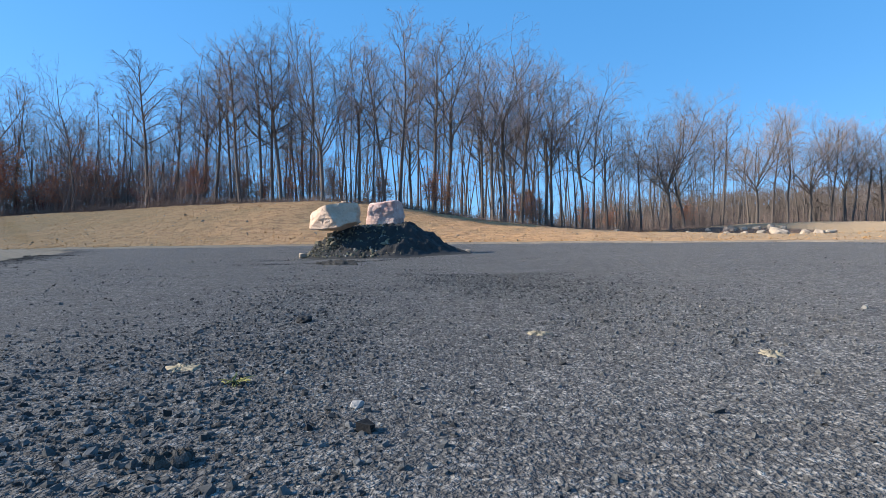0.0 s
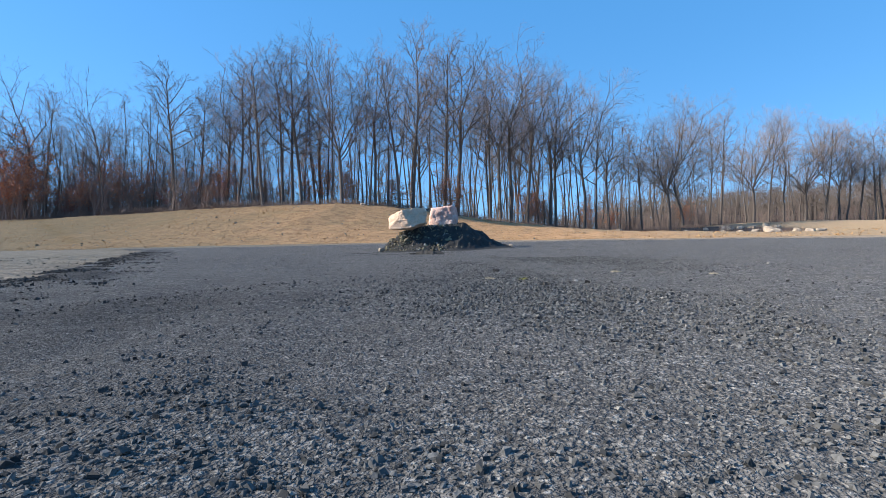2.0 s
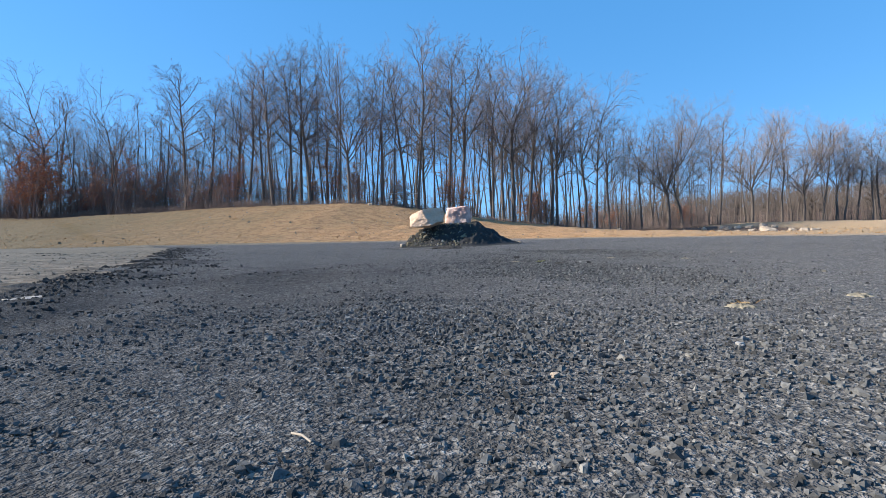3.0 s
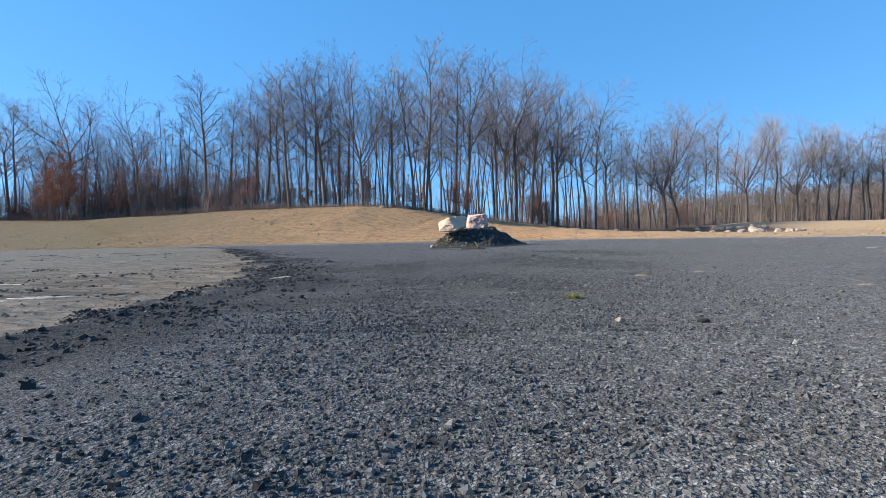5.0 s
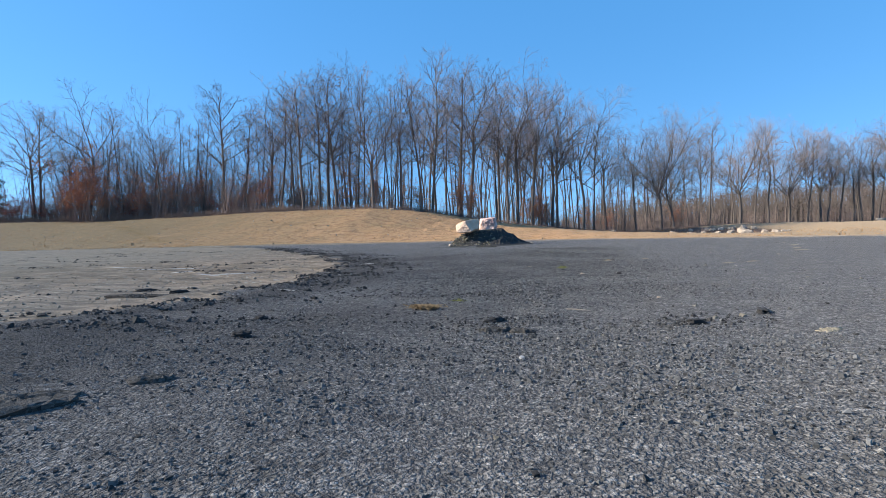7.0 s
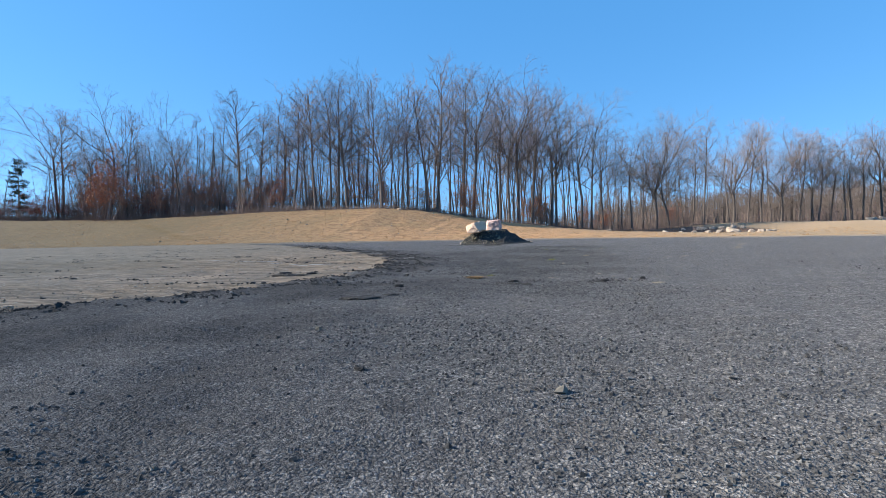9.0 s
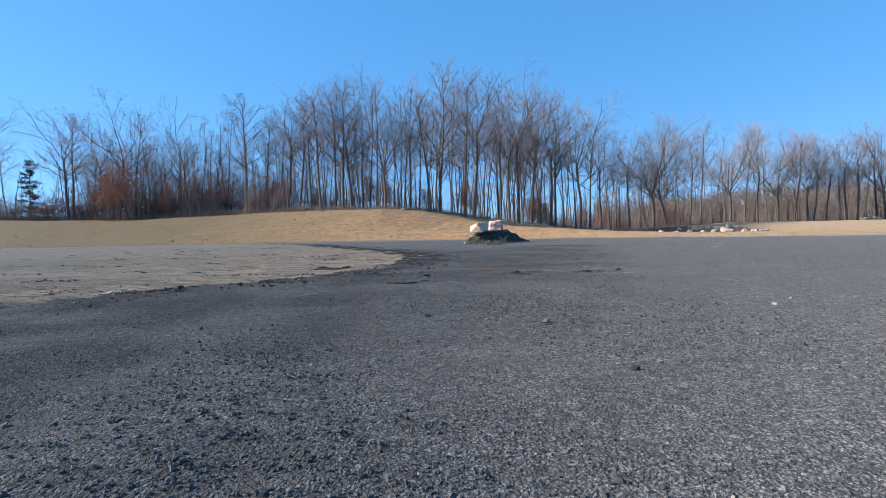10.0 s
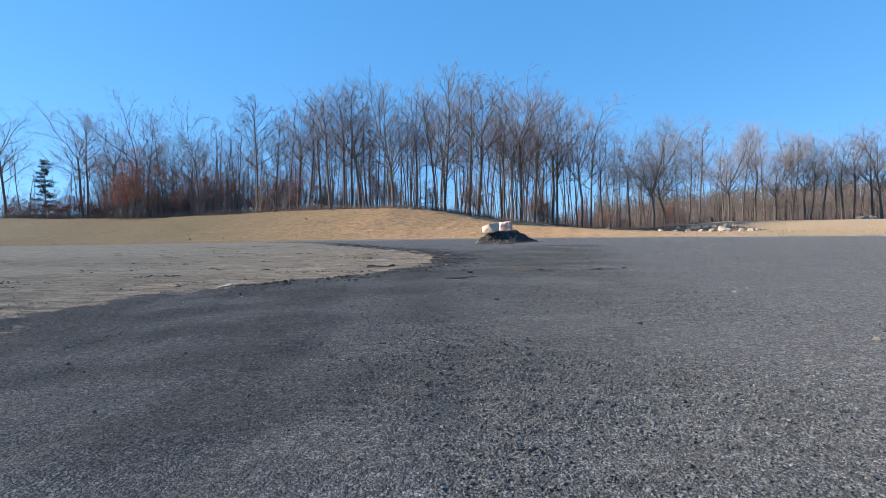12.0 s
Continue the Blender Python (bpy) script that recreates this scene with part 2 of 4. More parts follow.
BRUSH = bark_material("brush_bark", (0.16, 0.118, 0.105), (0.30, 0.222, 0.195))
FAR_WOOD = bark_material("far_bark", (0.055, 0.046, 0.044), (0.115, 0.094, 0.086))
RUSSET = plain_material("russet_leaves", (0.27, 0.095, 0.055), (0.40, 0.205, 0.12), island=True)
WINE = plain_material("wine_leaves", (0.14, 0.035, 0.03), (0.27, 0.085, 0.06), island=True)
NEEDLES = plain_material("dark_needles", (0.012, 0.022, 0.014), (0.035, 0.05, 0.03), island=True)
STRAW = plain_material("straw", (0.12, 0.075, 0.035), (0.36, 0.255, 0.14), island=True)
GREEN = plain_material("weed_green", (0.09, 0.10, 0.03), (0.24, 0.23, 0.08), island=True)
TURF_BLADES = plain_material("dormant_blades", (0.24, 0.14, 0.065), (0.44, 0.265, 0.125), island=True)
ICE = plain_material("frost", (0.19, 0.17, 0.15), (0.37, 0.375, 0.38), 14.0, roughness=0.5)
DEAD_WOOD = plain_material("bleached_wood", (0.22, 0.18, 0.14), (0.46, 0.40, 0.33), 30.0)
PALE_DIRT = plain_material("pale_dirt", (0.15, 0.13, 0.095), (0.38, 0.33, 0.24), 60.0)
GALVANISED = plain_material("galvanised_steel", (0.38, 0.40, 0.42), (0.5, 0.52, 0.54), roughness=0.5)


# ---- building helpers ----
def mesh_from(name, verts, faces, material, smooth=False):
    me = bpy.data.meshes.new(name)
    me.from_pydata(verts, [], faces)
    me.materials.append(material)
    if smooth:
        me.polygons.foreach_set("use_smooth", [True] * len(me.polygons))
    me.update()
    return me


def mesh_from_arrays(name, verts, faces, material, smooth=False):
    """The same from arrays, for large meshes whose faces all have as many corners."""
    verts, faces = np.asarray(verts, np.float32), np.asarray(faces, np.int32)
    me = bpy.data.meshes.new(name)
    count, corners = faces.shape
    me.vertices.add(len(verts))
    me.vertices.foreach_set("co", verts.ravel())
    me.loops.add(count * corners)
    me.loops.foreach_set("vertex_index", faces.ravel())
    me.polygons.add(count)
    me.polygons.foreach_set("loop_start", np.arange(0, count * corners, corners, dtype=np.int32))
    me.polygons.foreach_set("use_smooth", np.full(count, smooth, dtype=bool))
    me.materials.append(material)
    me.update(calc_edges=True)
    return me


def part(name, data, parent=None, label=""):
    """Links mesh data as one object, under a thing or a part."""
    ob = new(name, data)
    if parent:
        ob.parent = parent
    return tagged(ob, label)


class Tubes:
    """Collects tapered tubes into vertices and faces."""

    def __init__(self):
        self.verts, self.faces = [], []

    def tube(self, points, radii, sides):
        base = len(self.verts)
        count = len(points)
        for i in range(count):
            d = points[min(i + 1, count - 1)] - points[max(i - 1, 0)]
            d.normalize()
            side = d.cross(Vector((0.31, 0.95, 0.05)))
            if side.length < 0.1:
                side = d.cross(Vector((1, 0, 0)))
            side.normalize()
            other = d.cross(side)
            for k in range(sides):
                w = 2 * math.pi * k / sides
                self.verts.append(tuple(points[i] + side * (radii[i] * math.cos(w)) + other * (radii[i] * math.sin(w))))
        for i in range(count - 1):
            for k in range(sides):
                k2 = (k + 1) % sides
                lo, hi = base + i * sides, base + (i + 1) * sides
                self.faces.append((lo + k, lo + k2, hi + k2, hi + k))

    def spike(self, start, end, r):
        d = (end - start).normalized()
        side = d.cross(Vector((0.31, 0.95, 0.05))).normalized()
        other = d.cross(side)
        base = len(self.verts)
        for k in range(3):
            w = 2.0944 * k
            self.verts.append(tuple(start + side * (r * math.cos(w)) + other * (r * math.sin(w))))
        self.verts.append(tuple(end))
        self.faces += [(base, base + 1, base + 3), (base + 1, base + 2, base + 3), (base + 2, base, base + 3)]

    def leaf(self, rng, p, size):
        u = Vector((rng.uniform(-1, 1), rng.uniform(-1, 1), rng.uniform(-1, 1))).normalized()
        v = u.cross(Vector((rng.uniform(-1, 1), rng.uniform(-1, 1), rng.uniform(-1, 1)))).normalized()
        n = u.cross(v) * size * 0.25
        base = len(self.verts)
        for q in (p - u * size, p - v * size * 0.45 + n, p + u * size, p + v * size * 0.45 + n):
            self.verts.append(tuple(q))
        self.faces += [(base, base + 1, base + 2), (base, base + 2, base + 3)]

    def data(self, name, material, smooth=True):
        return mesh_from(name, self.verts, self.faces, material, smooth)


def smoothstep(v):
    v = np.clip(v, 0.0, 1.0)
    return v * v * (3 - 2 * v)


# ---- the lie of the land ----
EDGE = ((-201.8, -61.3, -41.2, -21.0, -5.9, 3.2, 9.3, 17.5, 39.8, 200.8),
        (43.7, 36.9, 36.0, 33.0, 30.2, 27.6, 23.7, 18.9, 11.4, -8.6))
TREE_LINE = ((-202.6, -92.2, -62.1, -17.8, -10.9, 16.3, 34.1, 60.5, 106.3, 295.6),
             (70.0, 65.2, 63.9, 57.6, 63.2, 92.6, 102.1, 122.8, 134.0, 176.9))
CREST = ((-202.6, -92.2, -77.1, -57.0, -47.0, -37.9, -17.8, -12.9, -8.0, -3.1, 0.8, 6.6, 11.5, 17.3, 22.2, 34.1, 56.6, 106.3, 196.0),
         (4.6, 4.6, 4.2, 3.9, 4.2, 4.4, 4.5, 4.1, 3.3, 2.6, 2, 1.4, 0.8, 0.35, -0.05, 0.3, 1.3, 1.1, 1.1))
FILL_Y = (-58.01, -28.80, -18.60, -14.93, -13.43, -11.84, -9.98, -9.29, -7.31, -5.89, -3.42, -1.23, 0.99, 5.00, 11.43, 26.42, 31.84, 61.01)
FILL_X = (-7.81, -8.67, -8.47, -8.88, -9.83, -9.58, -8.63, -7.75, -6.40, -5.44, -5.31, -5.38, -5.95, -7.67, -11.37, -20.84, -28.02, -61.97)


SLOPE = 0.014                                  # the whole site rises gently to the right
WAVE_TERMS = {}


def waves(x, y, seed, scale):
    """Soft random undulation between about -1 and 1."""
    if seed not in WAVE_TERMS:
        r = np.random.RandomState(seed)
        WAVE_TERMS[seed] = [(math.cos(ang), math.sin(ang), f, ph) for ang, f, ph in zip(r.uniform(0, 6.28, 7), r.uniform(0.6, 1.8, 7), r.uniform(0, 6.28, 7))]
    total = 0.0
    for c, s, f, ph in WAVE_TERMS[seed]:
        total = total + np.sin((x * (c * scale * f) + y * (s * scale * f)) + ph)
    return total / 3.5


def fill_cover(x, y):
    wobble = 0.25 * waves(x, y, 5, 2.2) + 0.18 * waves(x, y, 6, 7.0)
    return smoothstep(0.5 + (x - np.interp(y, FILL_Y, FILL_X) + wobble) / 1.3)


def fresh_and_shade(x, y):
    """Newest, blackest millings, plus painted stone shade: a belt inside the edge of the fill."""
    inside = x - np.interp(y, FILL_Y, FILL_X)
    wide = 6.6 + 1.6 * smoothstep(y / 3) + 2.0 * smoothstep((-8.5 - y) / 3)
    belt = smoothstep((wide + 1.1 * waves(x, y, 14, 0.8) - inside) / 6.0)
    lip = smoothstep((0.9 + 0.5 * waves(x, y, 17, 1.4) - np.abs(inside - 0.5)) / 0.7)
    belt = belt * (1.0 - 0.85 * smoothstep((y + 7.4) / 1.8) + 0.7 * smoothstep((y + 4.5) / 2.5))
    return np.maximum(belt * (0.5 + 0.5 * np.clip(0.5 + waves(x, y, 15, 2.6), 0, 1)) * smoothstep((6.5 - y) / 5.0), 0.9 * lip)


def land(x, y):
    x, y = np.asarray(x, float), np.asarray(y, float)
    edge, line, crest = np.interp(x, *EDGE), np.interp(x, *TREE_LINE), np.interp(x, *CREST)
    u = (y - edge) / (line - edge)
    z = crest * (0.72 * smoothstep(u) + 0.28 * np.clip(u, 0, 1))
    back = np.clip(y - line, 0, 130)
    z = z - back * np.interp(x, (-22, 9, 37), (0.062, 0.034, 0.0))
    # wooded ridge far off
    far = np.hypot(x, y)
    z = z + 13 * smoothstep((far - 205) / 170) * smoothstep((x - 0.2 * y) / (0.2 * np.abs(y) + 40)) * (y > 0)
    z = z + (0.10 * waves(x, y, 3, 0.35) + 0.06 * waves(x, y, 4, 2.3) + 0.025 * waves(x, y, 16, 5.5)) * smoothstep((y - edge - 1.5) / 6)
    near = 1 - smoothstep((y - edge) / 3)
    z = z + near * (0.018 * waves(x, y, 1, 0.9) + 0.008 * waves(x, y, 2, 5.0))
    soil = near * (1 - fill_cover(x, y))
    z = z + soil * (0.02 * waves(0.4 * x, y, 61, 5.0) + 0.012 * waves(0.5 * x, y, 62, 12.0))
    # the fill lies a hand deep on the soil, with a rough lip of clods along its edge
    cover = fill_cover(x, y) * near
    lip = np.clip(1 - np.abs(x + 0.5 - np.interp(y, FILL_Y, FILL_X)) / 1.2, 0, 1) * near
    churn = fresh_and_shade(x, y) * cover
    z = z - 0.55 * np.exp(-((x - 33) / 11) ** 2 - ((y - 61) / 13) ** 2)      # a shallow hollow where the boulders lie
    return z + SLOPE * x - 0.06 * (near - cover) + (lip * 0.03 + churn * 0.022) * (waves(0.45 * x, y, 8, 8.0) + 0.8 * waves(0.7 * x, y, 9, 17.0))


def height(x, y):
    return float(land(np.array([x]), np.array([y]))[0])


def spaced(start, stop, step, low, high, caps):
    """Grid lines, even between start and stop, wider beyond; caps: the widest step inside a stretch."""
    lines = list(np.arange(start, stop + step / 2, step))
    for sign in (-1, 1):
        s, v = step, lines[0] if sign < 0 else lines[-1]
        more = []
        while low < v < high:
            s = s * 1.12
            for a, b, widest in caps:
                if a < v < b:
                    s = min(s, widest)
            v += sign * s
            more.append(v)
        lines = more[::-1] + lines if sign < 0 else lines + more
    return np.array(lines)


def build_ground():
    xs = spaced(-10.5, 4.0, 0.1, -2500, 2500, ((-70, 40, 0.75), (-25, 20, 0.45)))
    ys = spaced(-19.5, 8.5, 0.12, -2500, 2500, ((0, 44, 0.5), (0, 68, 0.8)))
    gx, gy = np.meshgrid(xs, ys)
    gz = land(gx, gy)
    nx, ny = len(xs), len(ys)
    verts = np.stack([gx.ravel(), gy.ravel(), gz.ravel()], 1)
    i = np.arange(nx * ny).reshape(ny, nx)
    quads = np.stack([i[:-1, :-1].ravel(), i[:-1, 1:].ravel(), i[1:, 1:].ravel(), i[1:, :-1].ravel()], 1)
    me = mesh_from_arrays("ground", verts, quads, GROUND, True)
    fx, fy = gx.ravel(), gy.ravel()
    edge, line = np.interp(fx, *EDGE), np.interp(fx, *TREE_LINE)
    for name, values in (("fill", fill_cover(fx, fy) * (1 - smoothstep((fy - edge + 3.4) / 1.5))),
                         # black millings together with the darkening painted for shade
                         ("fresh", fresh_and_shade(fx, fy)),
                         ("grass", smoothstep((fy - edge) / 1.7)),
                         ("wood", np.maximum(smoothstep((fy - line + 4.2) / 4.2), 0.75 * smoothstep((fy - 60) / 6) * smoothstep((fx - 12) / 8) * smoothstep((43 - fx) / 5)))):
        me.attributes.new(name, "FLOAT", "POINT").data.foreach_set("value", values)
    return tagged(new("ground", me), "open yard of dark crushed asphalt, sandy soil and brown turf", "ground", kind="structure")


build_ground()


# ---- stones ----
def stone_field(name, xs, ys, sizes, material, label, seed, lift=0.25, flat=0.85, tilt=0.7, long=1.0):
    """Many small angular stones lying on the ground, as one mesh."""
    r = np.random.RandomState(seed)
    count = len(xs)
    corner = np.array([(sx * (0.3 if sz > 0 else 0.5), sy * (0.3 if sz > 0 else 0.5), sz * 0.42) for sz in (-1, 1) for sx, sy in ((-1, -1), (1, -1), (1, 1), (-1, 1))])
    shape = corner[None] * (1 + r.uniform(-0.32, 0.32, (count, 8, 1))) + r.normal(0, 0.14, (count, 8, 3))
    shape *= r.uniform(0.7, 1.3, (count, 1, 3)) * np.array([1, 1, flat])
    yaw, tip = r.uniform(0, 6.28, count), r.normal(0, tilt, count)
    c, s, ct, st = np.cos(yaw), np.sin(yaw), np.cos(tip), np.sin(tip)
    x, y, z = shape[..., 0], shape[..., 1], shape[..., 2]
    y, z = y * ct[:, None] - z * st[:, None], y * st[:, None] + z * ct[:, None]
    x, y = x * c[:, None] - y * s[:, None], x * s[:, None] + y * c[:, None]
    verts = np.stack([x * long, y, z], 2) * sizes[:, None, None]
    verts += np.stack([xs, ys, land(xs, ys) + sizes * lift], 1)[:, None, :]
    quad = np.array([(3, 2, 1, 0), (4, 5, 6, 7), (0, 1, 5, 4), (1, 2, 6, 5), (2, 3, 7, 6), (3, 0, 4, 7)])
    faces = (quad[None] + 8 * np.arange(count)[:, None, None]).reshape(-1, 4)
    me = mesh_from_arrays(name, verts.reshape(-1, 3), faces, material)
    return tagged(new(name, me), label, "gravel", kind="stuff")


def scatter_gravel():
    r = np.random.RandomState(11)
    n = 150000
    ys = np.where(r.uniform(0, 1, n) < 0.45, -4.0 + 13.0 * r.uniform(0, 1, n) ** 1.5, r.uniform(-18.6, -4.0, n))
    middle = np.interp(ys, (-18.8, -11.6, -5.75, 0.05, 6.1), (-3.25, -2.57, -1.94, -1.1, 0.02))
    xs = middle + r.normal(0, 1, n) * np.where(ys > -4.0, 1.05, 1.25)
    loose = 0.5 + 0.5 * np.clip(waves(xs, ys, 41, 1.7) + 0.5 * waves(xs, ys, 42, 5.0), -1, 1)
    sizes = np.clip(np.exp(r.normal(math.log(0.0066), 0.36, n)) * (0.8 + 0.6 * loose) * (1.0 + 0.25 * smoothstep((ys + 7) / 4)), 0.0035, 0.022)
    keep = (fill_cover(xs, ys) > 0.5) & (r.uniform(0, 1, n) < 0.3 + loose)
    stone_field("gravel", xs[keep], ys[keep], sizes[keep], CHIPS, "loose dark crushed asphalt gravel on the yard", 12, 0.18)
    n = 26000
    xs, ys = r.uniform(-9, 6, n), r.uniform(-17, 12, n)
    sizes = np.clip(np.exp(r.normal(math.log(0.0095), 0.38, n)), 0.005, 0.024)
    keep = (fill_cover(xs, ys) > 0.5) & (r.uniform(-1, 1, n) < waves(xs, ys, 43, 1.3))
    stone_field("gravel", xs[keep], ys[keep], sizes[keep], CHIPS, "scattered dark gravel further out on the yard", 13, 0.15)
    # broken crusts and clods: a ragged band along the lip of the fill, and drifts over the yard
    n = 27000
    ys = r.uniform(-12.5, 19, n)
    off = np.abs(r.normal(0.45, 0.75, n)) - 0.3
    xs = np.interp(ys, FILL_Y, FILL_X) + off
    heap = waves(xs, 2.2 * ys, 51, 2.0) + 0.7 * waves(xs, 2.2 * ys, 52, 5.5) - 0.22 * np.abs(off - 0.5)
    keep = r.uniform(-0.5, 1.0, n) < heap - 0.9 * smoothstep((-10.0 - ys) / 2)
    sizes = np.clip(np.exp(r.normal(math.log(0.018), 0.45, n)), 0.007, 0.05)
    stone_field("broken_crust", xs[keep], ys[keep], sizes[keep], CLODS, "black broken crusts of asphalt along the edge of the fill", 44, 0.2, 0.8, 0.6, 1.2)
    n = 9000
    ys = r.uniform(-12.5, 2, n)
    xs = np.interp(ys, FILL_Y, FILL_X) + r.uniform(0.3, 6.0, n)
    clump = waves(xs, ys, 49, 3.0) + 0.6 * waves(xs, ys, 50, 8.0)
    keep = r.uniform(0.0, 1.6, n) < clump
    sizes = np.clip(np.exp(r.normal(math.log(0.0085), 0.35, n)), 0.005, 0.017)
    stone_field("churned_crumbs", xs[keep], ys[keep], sizes[keep], CLODS, "loose black crumbs over the freshly churned fill", 53, 0.2)
    drifts = 110
    cx, cy = r.uniform(-9, 13, drifts), r.uniform(-9, 25, drifts)
    xs = np.repeat(cx, 22) + r.normal(0, 0.42, drifts * 22) * np.repeat(r.uniform(0.3, 1.3, drifts), 22)
    ys = np.repeat(cy, 22) + r.normal(0, 0.17, drifts * 22)
    sizes = np.clip(np.exp(r.normal(math.log(0.012), 0.4, len(xs))), 0.006, 0.03)
    keep = fill_cover(xs, ys) > 0.5
    stone_field("crust_drift", xs[keep], ys[keep], sizes[keep], CLODS, "drifts of black asphalt crumbs on the yard", 46, 0.10)
    n = 5200
    xs, ys = r.uniform(-10, 26, n), r.uniform(-16, 24, n)
    strip = waves(0.5 * xs, 1.6 * ys, 54, 1.1) + 0.6 * waves(0.6 * xs, 1.6 * ys, 55, 3.1)
    keep = (r.uniform(-0.3, 1.2, n) < strip) & (fill_cover(xs, ys) > 0.5) & (ys < np.interp(xs, *EDGE) - 3)
    sizes = np.clip(np.exp(r.normal(math.log(0.0125), 0.42, n)), 0.006, 0.034)
    stone_field("crust_drift", xs[keep], ys[keep], sizes[keep], CLODS, "strewn black asphalt lumps over the open yard", 56, 0.15, 0.7)
    n = 900
    xs, ys = r.uniform(-10, 26, n), r.uniform(-16, 24, n)
    keep = (fill_cover(xs, ys) > 0.5) & (ys < np.interp(xs, *EDGE) - 3)
    sizes = np.clip(np.exp(r.normal(math.log(0.016), 0.45, n)), 0.007, 0.06)
    stone_field("pale_pebbles", xs[keep], ys[keep], sizes[keep], SOIL_STONES, "pale grey pebbles strewn over the dark yard", 59, 0.2)
    # crumbs thrown up along wheel tracks and round the larger lumps
    rx, ry, rs = [], [], []
    for x0, y0, x1, y1, n in ((-3.63, -5.97, -1.24, -5.49, 420), (-4.47, 1.94, -3.12, 3.78, 260), (-6.38, -7.89, -3.2, -7.16, 380),
                              (-2.78, -7.61, -1.99, -7.35, 260), (-1.38, -7.74, -0.78, -7.55, 240), (-4.34, 11.27, -1.87, 12.33, 420), (-4.99, 12.76, -3.83, 14.17, 200)):
        f = r.uniform(0, 1, n)
        rx.append(x0 + (x1 - x0) * f + r.normal(0, 0.26, n))
        ry.append(y0 + (y1 - y0) * f + r.normal(0, 0.10, n) + 0.12 * np.sin(f * 9) + 0.04 * np.sin(f * 31))
        rs.append(np.clip(np.exp(r.normal(math.log(0.0095), 0.38, n)), 0.005, 0.021))
    stone_field("crumb_ridge", np.concatenate(rx), np.concatenate(ry), np.concatenate(rs), CLODS, "ragged ridges of black asphalt crumbs on the yard", 47, 0.35)
    cx, cy = r.uniform(-26, -6, 130), r.uniform(-14, 20, 130)
    xs = np.repeat(cx, 26) + r.normal(0, 0.5, 130 * 26) * np.repeat(r.uniform(0.3, 1.5, 130), 26)
    ys = np.repeat(cy, 26) + r.normal(0, 0.09, 130 * 26)
    sizes = np.clip(np.exp(r.normal(math.log(0.021), 0.45, len(xs))), 0.009, 0.06)
    keep = fill_cover(xs, ys) < 0.5
    stone_field("crust_drift", xs[keep], ys[keep], sizes[keep], CLODS, "dark crumbs drifted over the bare soil", 48, 0.10, 0.6, 0.4, 1.5)
    n = 5000
    ys = r.uniform(-14, 20, n)
    xs = np.interp(ys, FILL_Y, FILL_X) - np.abs(r.normal(0, 3.0, n))
    sizes = np.clip(np.exp(r.normal(math.log(0.014), 0.4, n)), 0.007, 0.05)
    stone_field("soil_stones", xs, ys, sizes, SOIL_STONES, "small pale stones strewn over the bare soil", 45, 0.12)


scatter_gravel()


def rock(name, size, seed, material, label, cut=5, rough=0.16):
    """A boulder: a sphere cut by flat faces, then roughened."""
    rng = random.Random(seed)
    bm = bmesh.new()
    bmesh.ops.create_icosphere(bm, subdivisions=4, radius=1.0)
    planes = []
    for k in range(cut):
        n = Vector((rng.uniform(-1, 1), rng.uniform(-1, 1), rng.uniform(-0.8, 1))).normalized()
        planes.append((n, rng.uniform(0.55, 0.8)))
    planes += [(Vector((0, 0, -1)), 0.6), (Vector((0, 0, 1)), 0.62), (Vector((0, -1, 0.1)).normalized(), 0.66),
               (Vector((-1, 0, 0.15)).normalized(), 0.75), (Vector((1, 0, 0.1)).normalized(), 0.75)]
    off = Vector((seed * 3.7, seed * 1.3, 0))
    for v in bm.verts:
        p = v.co.copy()
        for n, d in planes:
            over = p.dot(n) - d
            if over > 0:
                p -= n * over * 0.93
        p += v.normal * (noise.fractal(p * 1.7 + off, 0.9, 2.0, 5) * rough * 0.6)
        p += v.normal * (noise.fractal(p * 7 + off, 0.8, 2.0, 3) * rough * 0.12)
        v.co = Vector((p.x * size[0], p.y * size[1], p.z * size[2])) / 1.4
    me = bpy.data.meshes.new(name)
    bm.to_mesh(me)
    bm.free()
    me.materials.append(material)
    me.polygons.foreach_set("use_smooth", [True] * len(me.polygons))
    return tagged(new(name, me), label, "boulder")


# ---- the rubble pile with its two boulders ----
def pile_height(x, y):
    along = np.interp(x, (-4.5, -4.2, -3.76, -3.06, -1.86, -1.55, -1.0, -0.65, -0.25), (0, 0.30, 0.58, 0.76, 0.77, 0.60, 0.30, 0.13, 0))
    half = np.interp(x, (-4.55, -3.75, -1.95, -0.25), (0.8, 1.6, 1.75, 0.5))
    across = np.clip(1 - np.abs(y - 15.2) / half, 0, 1)
    return along * np.minimum(1, 1.45 * smoothstep(across * 0.9))


